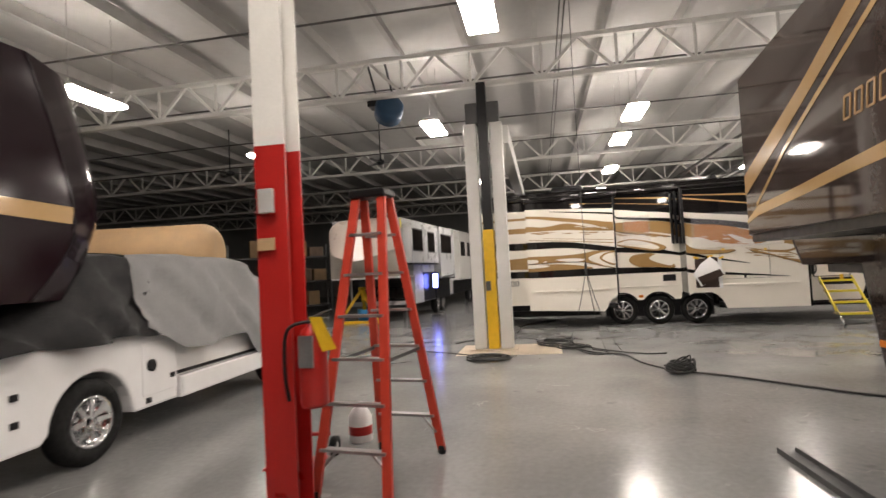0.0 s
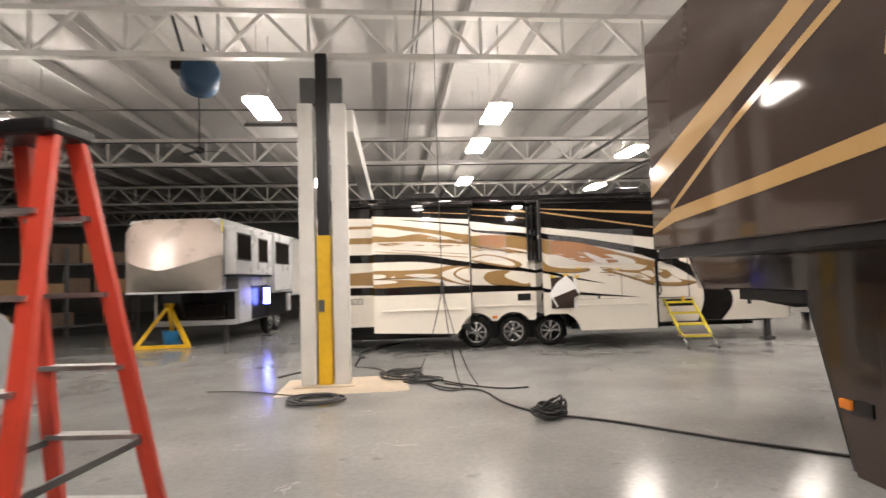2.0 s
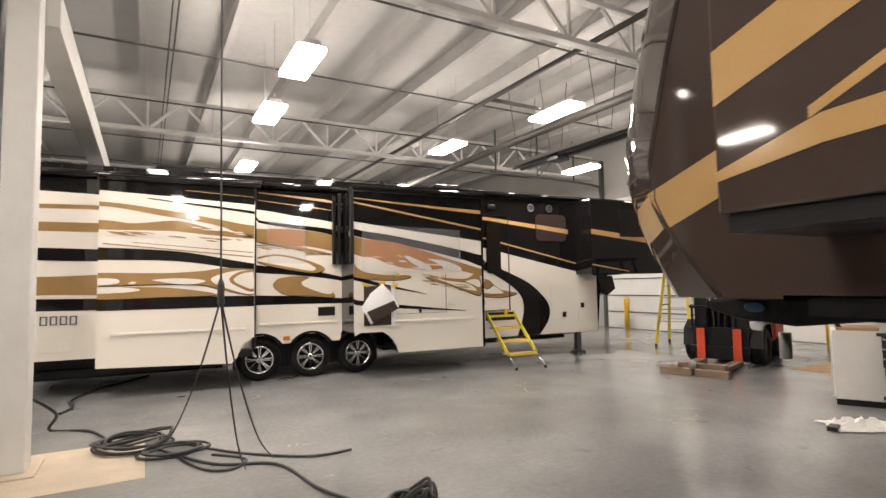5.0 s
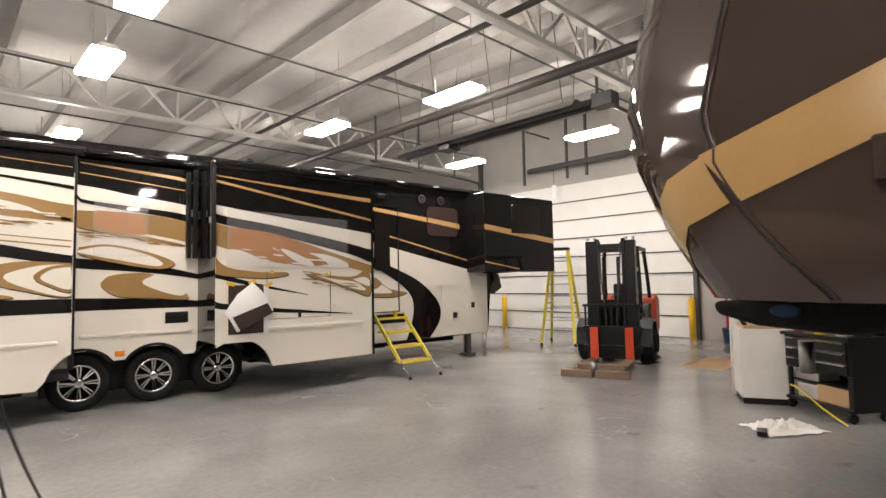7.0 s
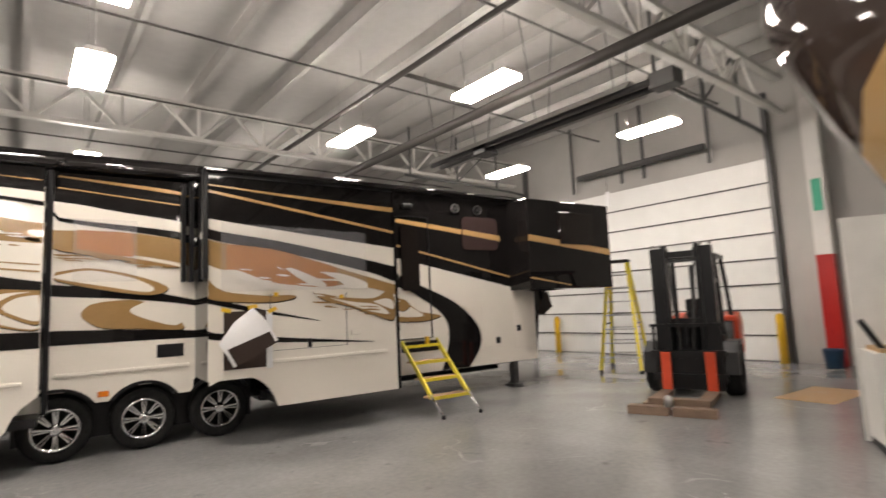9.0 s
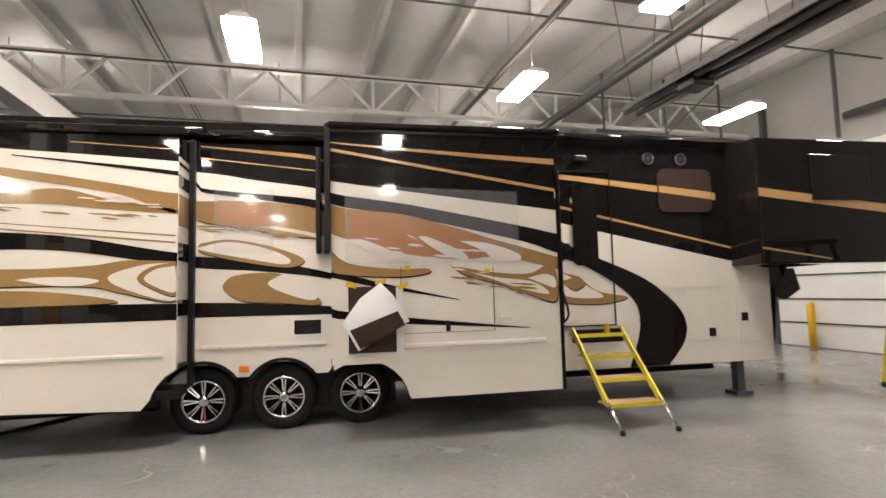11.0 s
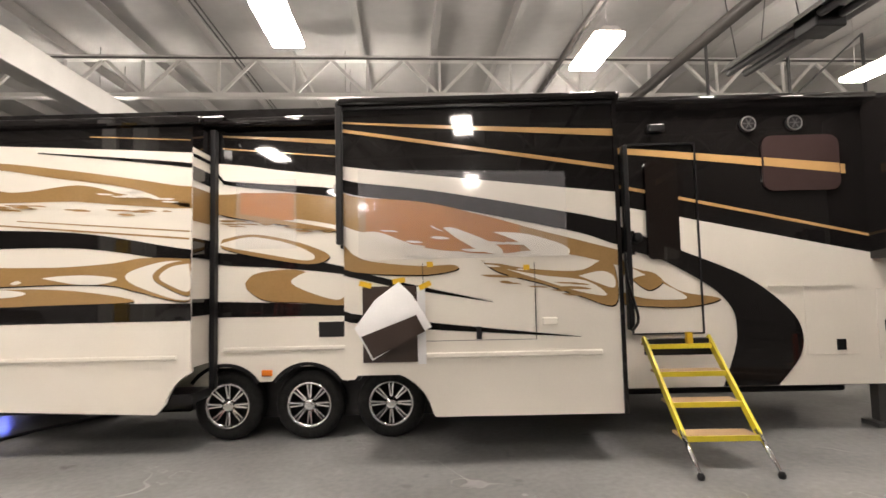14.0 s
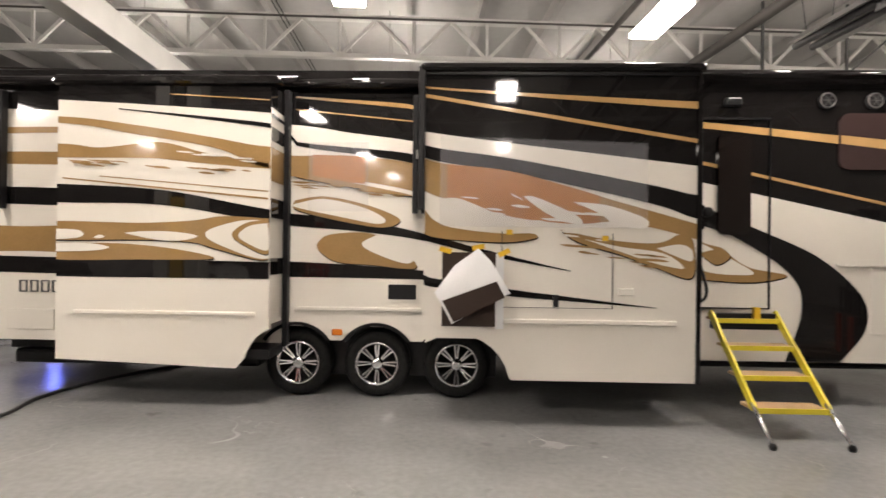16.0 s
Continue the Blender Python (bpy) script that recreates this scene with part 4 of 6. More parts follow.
def brown_trailer():
    t = thing("fifth_wheel_trailer", pose(0, 0, 0), "dark brown fifth-wheel trailer with gold diagonal stripes", "trailer")
    bm = nb()
    prism(bm, [(-7.5, 0.5), (4.62, 0.5), (4.95, 1.6), (5.95, 1.6), (5.95, 3.78), (-7.5, 3.78)], BR_X, BR_X + 2.5, "x")
    part("body", bm, M_BROWN, t)
    nose_cap(t, BR_X, 2.5, M_BROWN, M_BGOLD)
    x_band("gold_stripe", [(6.585, 1.99, 2.21, 0.165), (6.11, 2.17, 2.42), (5.6, 2.38, 2.66)], BR_X, M_BGOLD, t, 0.006)
    s = box_part("bedroom_slide_out", BS_X, BR_X, -0.6, 5.76, 1.93, 3.64, M_BROWN, t, "brown slide-out room with gold stripes", 0.015)
    x_band("gold_stripe", [(5.75, 2.36, 2.58), (4.63, 2.72, 2.90), (4.1, 2.90, 3.05), (2.6, 3.42, 3.57)], BS_X, M_BGOLD, s)
    x_band("gold_stripe", [(5.4, 2.21, 2.25), (4.54, 2.60, 2.65), (3.9, 2.83, 2.88), (2.6, 3.28, 3.33)], BS_X, M_BGOLD, s)
    x_band("gold_stripe", [(5.75, 2.06, 2.10), (5.36, 2.12, 2.22), (4.28, 2.18, 2.27), (3.47, 2.23, 2.32), (1.5, 2.32, 2.43), (-0.5, 2.40, 2.52)], BS_X, M_BGOLD, s)
    box_part("lower_trim", BS_X + 0.03, BR_X, -0.6, 5.74, 1.86, 1.93, M_BLACK, s)
    # lettering on the slide-out
    for i in range(4):
        bm = nb()
        y = 3.46 - 0.15 * i
        ring = ((y, 2.59), (y - 0.03, 2.735), (y - 0.115, 2.735), (y - 0.085, 2.59))
        for a, b in zip(ring, ring[1:] + ring[:1]):
            bar(bm, (BS_X - 0.004, *a), (BS_X - 0.004, *b), 0.014, 0.006, (1, 0, 0))
        part("gold_mark", bm, M_LETTER, s, "gold painted mark")
    box_part("access_cover", BR_X - 0.05, BR_X, 6.0, 6.15, 2.0, 2.16, M_BROWN, t, "", 0.012)
    box_part("underside", BR_X + 0.1, BR_X + 2.4, 4.9, 5.9, 1.5, 1.585, M_BLACK, t)
    bm = nb()
    prism(bm, [(4.63, 0.52), (4.96, 1.59), (4.99, 1.59), (4.66, 0.52)], BR_X + 0.01, BR_X + 2.49, "x")
    part("lower_front", bm, M_BLACK, t, "matt dark lower front")
    # lower front: hatch, latch, amber marker
    h = box_part("storage_door", BR_X - 0.012, BR_X, 3.0, 4.38, 0.62, 1.5, M_BROWN, t, "", 0.006)
    box_part("latch", BR_X - 0.03, BR_X - 0.012, 4.06, 4.2, 1.14, 1.24, M_BLACK, h, "black paddle latch", 0.006)
    box_part("marker_light", BR_X - 0.03, BR_X, 4.60, 4.70, 0.89, 0.95, M_AMBER, t, "amber marker light", 0.01)
    box_part("marker_base", BR_X - 0.015, BR_X, 4.46, 4.60, 0.88, 0.96, M_BLACK, t)
    bm = nb()
    prism(bm, [(5.0, 1.55), (6.9, 1.565), (7.14, 1.53), (7.12, 1.46), (6.9, 1.40), (6.5, 1.37), (6.1, 1.42), (5.0, 1.42)], BR_X + 0.95, BR_X + 1.55, "x")
    bevelled(bm, 0.03)
    p = part("pin_box", bm, M_RUBBER, t, "black steel hitch pin box")
    bm = nb()
    lathe(bm, [(0.075, 0), (0.075, 0.01), (0.06, 0.014)], Matrix.Translation((BR_X + 0.95, 6.75, 1.49)) @ pose(0, 0, 0, 0, -90, 0) @ Matrix.Diagonal((0.5, 1, 1, 1)), 24)
    part("badge", bm, M_BLUE, p, "blue oval badge")
    bm = nb()
    tube(bm, [(BR_X + 1.25, 6.75, 1.3), (BR_X + 1.25, 6.75, 1.12)], 0.04)
    part("king_pin", bm, M_STEEL, p)
    for y in (-3.6, -2.7, -1.8):
        wheel_x(t, BR_X + 0.16, y, 0.385)
    bm = nb()
    quad_box(bm, BR_X + 0.2, BR_X + 0.32, 4.25, 4.37, 0.03, 0.5)
    quad_box(bm, BR_X + 0.12, BR_X + 0.40, 4.17, 4.45, 0.0, 0.03)
    part("landing_leg", bm, M_GREYSTEEL, t)
    return t


def wheel_x(parent, x, y, z, r=0.385):
    """A plain road wheel that faces along x."""
    m = pose(x, y, z, 0, -90, 0)
    bm = nb()
    lathe(bm, [(0.235, -0.10), (r - 0.06, -0.12), (r, -0.06), (r, 0.06), (r - 0.06, 0.125), (0.235, 0.10)], m, 32, True)
    t = part("wheel", bm, M_RUBBER, parent, "black tyre with polished alloy rim")
    bm = nb()
    lathe(bm, [(0.0, 0.03), (0.07, 0.09), (0.10, 0.05), (0.2, 0.03), (0.225, 0.10), (0.25, 0.115), (0.235, 0.06)], m, 32, True)
    for k in range(8):
        a = 2 * math.pi * k / 8
        bar(bm, m @ Vector((0.06 * math.cos(a), 0.06 * math.sin(a), 0.08)), m @ Vector((0.225 * math.cos(a), 0.225 * math.sin(a), 0.095)), 0.045, 0.03, m.to_3x3() @ Vector((0, 0, 1)))
    part("rim", bm, M_CHROME, t, "polished alloy rim")
    return t


brown_trailer()


# ---- overhead services ----
def straight_pipe(name, a, b, r, label, group, material=None):
    bm = nb()
    tube(bm, [a, b], r, 10)
    return mesh_thing(name, bm, material or M_PIPE, HALL, label, "pipe", group, "structure")


straight_pipe("sprinkler_main", (7.45, -8.9, 5.95), (7.45, 41, 5.95), 0.055, "dark steel sprinkler main under the roof", "sprinkler pipes")
straight_pipe("gas_main", (9.3, -8.9, 5.55), (9.3, 41, 5.55), 0.10, "thick dark steel pipe under the roof", "sprinkler pipes")
for v in (4.4, 8.3, 12.1, 15.6, 18.9, 22.6, 26.2):
    straight_pipe("sprinkler_branch", (-31, v, 6.35), (15.6, v, 6.35), 0.022, "thin dark sprinkler branch pipe", "sprinkler pipes")
for u, v, l in ((7.45, 14.2, 1.9), (-3.4, 15.6, 1.5)):
    straight_pipe("sprinkler_branch", (u, v, 5.95), (u + l, v, 5.95), 0.045, "short dark steel pipe branch", "sprinkler pipes")
for i in range(2):
    straight_pipe("conduit", (0.9 + i * 0.09, -8.9, 6.5), (0.9 + i * 0.09, 41, 6.5), 0.016, "thin black conduit along the roof", "conduits")


def tube_heater():
    t = thing("tube_heater", HALL @ pose(9.75, 10.6, 4.95), "long dark radiant tube heater hung from rods", "heater")
    for x in (-0.14, 0.14):
        bm = nb()
        tube(bm, [(x, 0, 0), (x, 5.6, 0)], 0.055, 10)
        part("burner_tube", bm, M_GREYSTEEL, t)
    bm = nb()
    prism(bm, [(-0.34, -0.02), (-0.2, 0.12), (0.2, 0.12), (0.34, -0.02), (0.33, -0.03), (0.2, 0.1), (-0.2, 0.1), (-0.33, -0.03)], 0.3, 5.5)
    part("reflector", bm, M_STEEL, t, "polished metal reflector")
    box_part("burner_box", -0.15, 0.15, -0.4, 0.02, -0.12, 0.14, M_GREYSTEEL, t, "", 0.02)
    box_part("fan_box", -0.2, 0.2, 3.7, 4.1, -0.16, 0.1, M_BLACK, t, "", 0.02)
    for y in (0.6, 2.3, 4.0, 5.3):
        for x in (-0.3, 0.3):
            bm = nb()
            tube(bm, [(x * 0.6, y, 0.1), (x * 1.6, y, 2.1)], 0.009, 5)
            part("hanging_rod", bm, M_GREYSTEEL, t)


tube_heater()


def door_tracks():
    for v in (DOOR_V0 - 0.16, DOOR_V1 + 0.16):
        bm = nb()
        tube(bm, spline([(U1 - 0.15, v, 4.6), (U1 - 0.2, v, 5.1), (U1 - 0.7, v, 5.35), (U1 - 5.2, v, 5.45)], 6), 0.045, 6)
        for u in (U1 - 1.5, U1 - 3.2, U1 - 5.0):
            bar(bm, (u, v, 5.42), (u, v, 6.9), 0.045)
        bar(bm, (U1 - 3.2, v, 5.45), (U1 - 1.5, v, 6.9), 0.035)
        tagged(part("door_track", bm, M_GREYSTEEL, m=HALL), "dark steel overhead door track on hangers", "door track", "door tracks", "structure")
    bm = nb()
    for v in (12.4, 14.2, 14.9, 16.6):
        bar(bm, (U1 - 0.28, v, 4.9), (U1 - 0.28, v, 7.0), 0.07)
    tagged(part("door_hanger", bm, M_GREYSTEEL, m=HALL), "dark steel hangers over the tall door", "door hanger", kind="structure")
    t = thing("door_opener_cord", HALL @ pose(U1 - 0.3, 15.4, 4.3), "white pull tag hanging before the door", "pull tag")
    box_part("tag", -0.01, 0.01, -0.07, 0.07, 0, 0.45, M_PAPER, t)
    box_part("cord", -0.004, 0.004, -0.004, 0.004, 0.45, 1.0, M_BLACK, t)


door_tracks()


def bollard(x, y):
    bm = nb()
    lathe(bm, [(0.085, 0), (0.085, 1.05), (0.06, 1.1), (0.02, 1.12)], pose(0, 0, 0), 16)
    mesh_thing("bollard", bm, M_YELLOW, pose(x, y, 0), "yellow painted steel bollard beside the overhead door", "bollard", "door bollards")


bollard(14.1, 18.75)
bollard(14.55, 12.35)


def wall_column(u, v):
    t = thing("steel_column", HALL @ pose(u, v, 0), "white wall column painted red at the bottom", "column", kind="structure")
    box_part("red_lower", -0.12, 0.12, -0.16, 0.16, 0, 2.35, M_RED, t, "red painted lower part")
    box_part("white_upper", -0.12, 0.12, -0.16, 0.16, 2.35, 7.0, M_STEEL_W, t)
    box_part("green_sign", -0.135, -0.12, -0.09, 0.09, 3.3, 4.0, M_GREEN, t, "green hanging safety sign")


wall_column(15.55, 10.2)
# the greyer wall colour puts the shade on this side into the panel
tagged(box_part("wall_panel", 15.7, 15.8, 4.0, 11.0, 0.0, 2.45, M_WALL, m=HALL), "white lower wall panelling, greyed to stand for shade", "wall panel", kind="structure")
bm = nb()
lathe(bm, [(0.15, 0), (0.19, 0.36), (0.2, 0.38), (0.18, 0.37), (0.14, 0.03)], pose(0, 0, 0), 20)
mesh_thing("bucket", bm, M_BLUE, pose(14.3, 11.3, 0), "blue plastic bucket standing by the wall", "bucket")
tagged(box_part("floor_mat", 10.3, 11.7, 9.9, 10.7, 0, 0.008, M_CARD, bevel=0.003), "flat tan cardboard sheet lying on the floor", "floor mat")


# ---- ladders ----
def stepladder(m, height, half_top, half_base, spread, rungs, material, label, group=""):
    """A double-sided stepladder with a moulded top."""
    t = thing("stepladder", m, label, "ladder", group)
    for side in (-1, 1):
        for s in (-1, 1):
            a = Vector((s * half_top, side * 0.07, height - 0.05))
            b = Vector((s * half_base, side * spread, 0.04))
            bm = nb()
            bar(bm, a, b, 0.035, 0.075, (s * 1.0, 0, 0.1))
            part("rail", bm, material, t)
            bm = nb()
            lathe(bm, [(0.035, 0), (0.04, 0.02), (0.04, 0.07), (0.03, 0.08)], pose(b.x, b.y, 0), 10)
            part("foot", bm, M_BLACK, t, "black rubber foot")
        for i in range(rungs):
            k = (i + 1) / (rungs + 1)
            z = 0.04 + (height - 0.09) * k
            w = half_base + (half_top - half_base) * k
            y = side * (spread + (0.07 - spread) * k)
            bm = nb()
            quad_box(bm, -w, w, y - 0.038, y + 0.038, z - 0.012, z + 0.010)
            part("rung", bm, M_ALU, t, "grooved aluminium step")
            if i == 0:
                for s in (-1, 1):
                    bm = nb()
                    bar(bm, (s * w * 1.02, y, z - 0.16), (s * w * 0.5, y, z), 0.018)
                    part("brace", bm, M_ALU, t)
    bm = nb()
    quad_box(bm, -half_top - 0.05, half_top + 0.05, -0.13, 0.13, height - 0.07, height)
    bevelled(bm, 0.02)
    part("top_cap", bm, M_BLACK, t, "black moulded top cap")
    for s in (-1, 1):
        bm = nb()
        k = 0.42
        bar(bm, (s * (half_base + (half_top - half_base) * k), -spread * (1 - k), height * k), (s * (half_base + (half_top - half_base) * k), spread * (1 - k), height * k), 0.018, 0.03)
        part("spreader", bm, M_GREYSTEEL, t, "folding metal spreader bar")
    return t


stepladder(pose(-1.40, 3.70, 0, 0, 0, -4), 2.46, 0.12, 0.31, 0.60, 6, M_ORANGE, "orange fibreglass double-sided stepladder, standing open")
stepladder(pose(11.75, 14.45, 0, 0, 0, -62), 2.5, 0.2, 0.42, 0.66, 7, M_LIME, "yellow fibreglass stepladder standing open by the door")


# ---- fire extinguisher and boxes on the red column ----
def extinguisher():
    t = thing("fire_extinguisher", pose(-1.37, 2.50, 0.9), "red fire extinguisher hung on the red column", "fire extinguisher")
    bm = nb()
    lathe(bm, [(0.08, 0), (0.09, 0.02), (0.09, 0.42), (0.07, 0.49), (0.03, 0.52), (0.03, 0.56)], pose(0, 0, 0), 24)
    part("cylinder", bm, M_RED, t, "glossy red cylinder")
    bm = nb()
    quad_box(bm, -0.05, 0.05, -0.1, -0.085, 0.26, 0.46)
    part("label", bm, M_ALU, t, "silver instruction label")
    bm = nb()
    bar(bm, (-0.02, 0, 0.56), (0.14, 0, 0.62), 0.025, 0.012)
    bar(bm, (-0.02, 0, 0.56), (0.12, 0, 0.56), 0.025, 0.012)
    part("handle", bm, M_GREYSTEEL, t)
    bm = nb()
    tube(bm, spline([(0.02, -0.03, 0.55), (-0.12, -0.1, 0.5), (-0.15, -0.1, 0.25), (-0.13, -0.09, 0.05)], 6), 0.012)
    part("hose", bm, M_BLACK, t)
    bm = nb()
    bm.faces.new([bm.verts.new(p) for p in ((0.03, -0.09, 0.58), (0.12, -0.1, 0.58), (0.22, -0.1, 0.38), (0.12, -0.1, 0.36))])
    part("tag", bm, M_YELLOW, t, "yellow inspection tag")
    box_part("bracket", -0.12, 0.0, 0.0, 0.1, 0.1, 0.2, M_RED, t)


extinguisher()
tagged(box_part("junction_box", -1.67, -1.56, 2.39, 2.428, 2.16, 2.32, M_STEEL_G, bevel=0.008), "small grey metal junction box on the column", "junction box")
tagged(box_part("paper_notice", -1.70, -1.57, 2.42, 2.428, 1.92, 2.0, M_CARD), "small faded paper notice taped to the column", "notice")


# ---- hand truck and jug ----
def hand_truck():
    t = thing("hand_truck", pose(-2.35, 3.95, 0, 0, 0, 10), "red tubular hand truck with small white wheels", "hand truck")
    for x in (-0.25, 0.25):
        bm = nb()
        tube(bm, [(x, 0, 0.1), (x, -0.08, 1.2)], 0.016)
        part("upright", bm, M_STEEL_G, t)
    for z in (0.25, 0.55, 0.72, 0.95):
        bm = nb()
        tube(bm, [(-0.3, -0.03, z), (0.3, -0.03, z)], 0.018)
        part("crossbar", bm, M_RED, t, "red cross bar")
    box_part("toe_plate", -0.25, 0.25, -0.3, 0.02, 0.01, 0.03, M_RED, t)
    for x in (-0.3, 0.3):
        m = pose(x, 0.1, 0.095, 0, 90, 0)
        bm = nb()
        lathe(bm, [(0.05, -0.03), (0.09, -0.03), (0.095, 0), (0.09, 0.03), (0.05, 0.03)], m, 20, True)
        w = part("wheel", bm, M_RUBBER, t)
        bm = nb()
        lathe(bm, [(0.052, -0.02), (0.052, 0.02), (0.02, 0.03)], m, 16)
        part("hub", bm, M_WHITE, w, "white plastic hub")


hand_truck()


def jug():
    t = thing("plastic_jug", pose(-2.0, 4.55, 0), "white plastic jug with a red label on the floor", "jug")
    bm = nb()
    lathe(bm, [(0.11, 0), (0.12, 0.02), (0.12, 0.26), (0.08, 0.33), (0.03, 0.37), (0.03, 0.4)], pose(0, 0, 0), 20)
    part("body", bm, M_PAPER, t)
    bm = nb()
    lathe(bm, [(0.1205, 0.08), (0.1215, 0.09), (0.1215, 0.16), (0.1205, 0.17)], pose(0, 0, 0), 20)
    part("label", bm, M_RED, t, "red label band")


jug()


# ---- white truck under a tarp ----
def white_truck():
    t = thing("truck", pose(-4.38, 3.5, 0, 0, 0, 5), "white truck with its cab wrapped in grey tarps", "truck")
    bm = nb()
    prism(bm, [(-2.2, 0.34), (-0.5, 0.36)] + arc(0.08, 0.40, 0.5, 176, 4, 12) + [(0.62, 0.36), (1.3, 0.36), (1.32, 1.14), (1.05, 1.22), (0.2, 1.25), (-1.3, 1.2), (-2.1, 1.06), (-2.3, 0.7)], -2.2, 0, "x")
    bevelled(bm, 0.035)
    part("hood_body", bm, M_WHITE, t, "glossy white hood and fender")
    bm = nb()
    prism(bm, [(1.3, 0.55), (3.36, 0.55)] + arc(3.85, 0.42, 0.5, 165, 15, 10) + [(4.62, 0.55), (4.62, 1.06), (1.3, 1.1)], -2.1, -0.06, "x")
    part("cab_side", bm, M_WHITE, t)
    bm = nb()
    quad_box(bm, -0.35, 0.05, 1.3, 3.3, 0.36, 0.62)
    bevelled(bm, 0.02)
    part("running_board", bm, M_WHITE, t, "white side step box")
    box_part("step_gap", -0.07, -0.04, 1.32, 3.3, 0.635, 0.675, M_BLACK, t)
    for nm, mt, y0, y1, lab in (("windshield_cover", M_TARP_DK, -1.7, 0.95, "black mesh tarp over the windshield"), ("cab_cover", M_TARP, 0.7, 4.75, "grey creased tarp over the cab")):
        bm = nb()
        ny, nx = 44, 30
        grid = []
        for i in range(ny + 1):
            y = y0 + (y1 - y0) * i / ny
            dark = mt is M_TARP_DK
            roof = 2.06 if dark else 2.09
            if y < 0.25:
                roof = 1.27 + 0.79 * max(0, min(1, (y + 1.0) / 1.25))
            if y > 2.7:
                roof = 2.09 - 0.75 * min(1, (y - 2.7) / 2.05) ** 1.3
            row = []
            for j in range(nx + 1):
                k = j / nx
                low = 1.20 + 0.10 * noise.noise((y * 1.9, 3.1, 0)) if dark else 0.98 + 0.12 * noise.noise((y * 0.9, 3.1, 0)) + 0.5 * max(0.0, 1.25 - y) - 0.6 * min(1.0, max(0.0, (y - 2.7) / 0.7))
                # down the near side, over the top, down the far side
                if k < 0.4:
                    f = k / 0.4
                    x, z = 0.10 - 0.30 * f ** 1.5, low + (roof - low) * f
                elif k < 0.8:
                    f = (k - 0.4) / 0.4
                    x, z = -0.20 - 1.85 * f, roof + 0.04 * math.sin(math.pi * f)
                else:
                    f = (k - 0.8) / 0.2
                    x, z = -2.05 - 0.2 * f, roof - (roof - low) * f
                fold = 0.22 if dark and z < 1.55 else 0.12
                d = noise.noise((y * 2.6 + z * 2.2, z * 0.9, x * 0.5)) * fold * (1.3 - 0.6 * k) + (0.5 - abs(noise.noise((y * 5 - z * 5, z * 3, 7)))) * 0.09
                row.append(bm.verts.new((x + d * (1 if k < 0.45 else 0.2), y + d * 0.3, z + (d * 0.4 if k > 0.4 else 0))))
            grid.append(row)
        for i in range(ny):
            for j in range(nx):
                bm.faces.new((grid[i][j], grid[i][j + 1], grid[i + 1][j + 1], grid[i + 1][j])).smooth = True
        part(nm, bm, mt, t, lab)
    for y in (0.08, 3.85):
        for x, flip in ((-0.14, 1), (-2.05, 1)):
            wheel_x2(t, x, y, 0.42)
    bm = nb()
    lathe(bm, [(0.07, -0.01), (0.07, 0.02), (0.05, 0.03)], pose(0.0, 0.86, 0.83, 0, 90, 0), 18)
    part("fuel_cap", bm, M_BLACK, t, "round black filler cap")
    for y, z in ((-0.75, 0.85), (-0.75, 0.62), (1.2, 0.66), (0.8, 0.45)):
        box_part("side_light", 0.0, 0.02, y - 0.035, y + 0.035, z - 0.03, z + 0.03, M_BLACK, t, "", 0.005)
    box_part("door_panel", -0.01, 0.006, 0.72, 1.28, 0.5, 1.1, M_WHITE, t, "", 0.005)


def wheel_x2(parent, x, y, r):
    w = wheel_x(parent, 0, 0, 0, r)
    w.matrix_basis = pose(x, y, r, 0, 0, 180)


white_truck()


# ---- maroon trailer nose above the truck's hood ----
def maroon_trailer():
    t = thing("fifth_wheel_trailer", pose(-6.75, -3.42, 0.06), "dark maroon fifth-wheel trailer with a gold stripe", "trailer")
    bm = nb()
    prism(bm, [(-4.0, 0.5), (4.4, 0.5), (4.6, 1.6), (5.95, 1.6), (5.95, 3.78), (-4.0, 3.78)], 0, 2.5, "x")
    part("body", bm, M_MAROON, t)
    nose_cap(t, 0, 2.5, M_MAROON, M_MAROON, 1)
    bm = nb()
    prev = None
    for i in range(9):
        y = 4.0 + 2.68 * i / 8
        lo, hi = 2.33 - 0.06 * (y - 5.9), 2.48 - 0.05 * (y - 5.9)
        cur = (bm.verts.new((2.506, y, lo)), bm.verts.new((2.506, y + 0.03, hi)))
        if prev:
            bm.faces.new((prev[0], cur[0], cur[1], prev[1]))
        prev = cur
    part("gold_stripe", bm, M_BGOLD, t, "gold stripe along the side")
    box_part("side_window", 2.5, 2.515, 3.4, 5.1, 2.62, 3.45, M_MIRROR, t, "dark tinted side window", 0.01)
    for y in (4.42, 3.2):
        box_part("landing_leg", 2.2, 2.32, y, y + 0.12, -0.06, 0.5, M_GREYSTEEL, t)
    for y in (-3.2, -2.3):
        wheel_x2(t, 2.3, y, 0.385)


maroon_trailer()


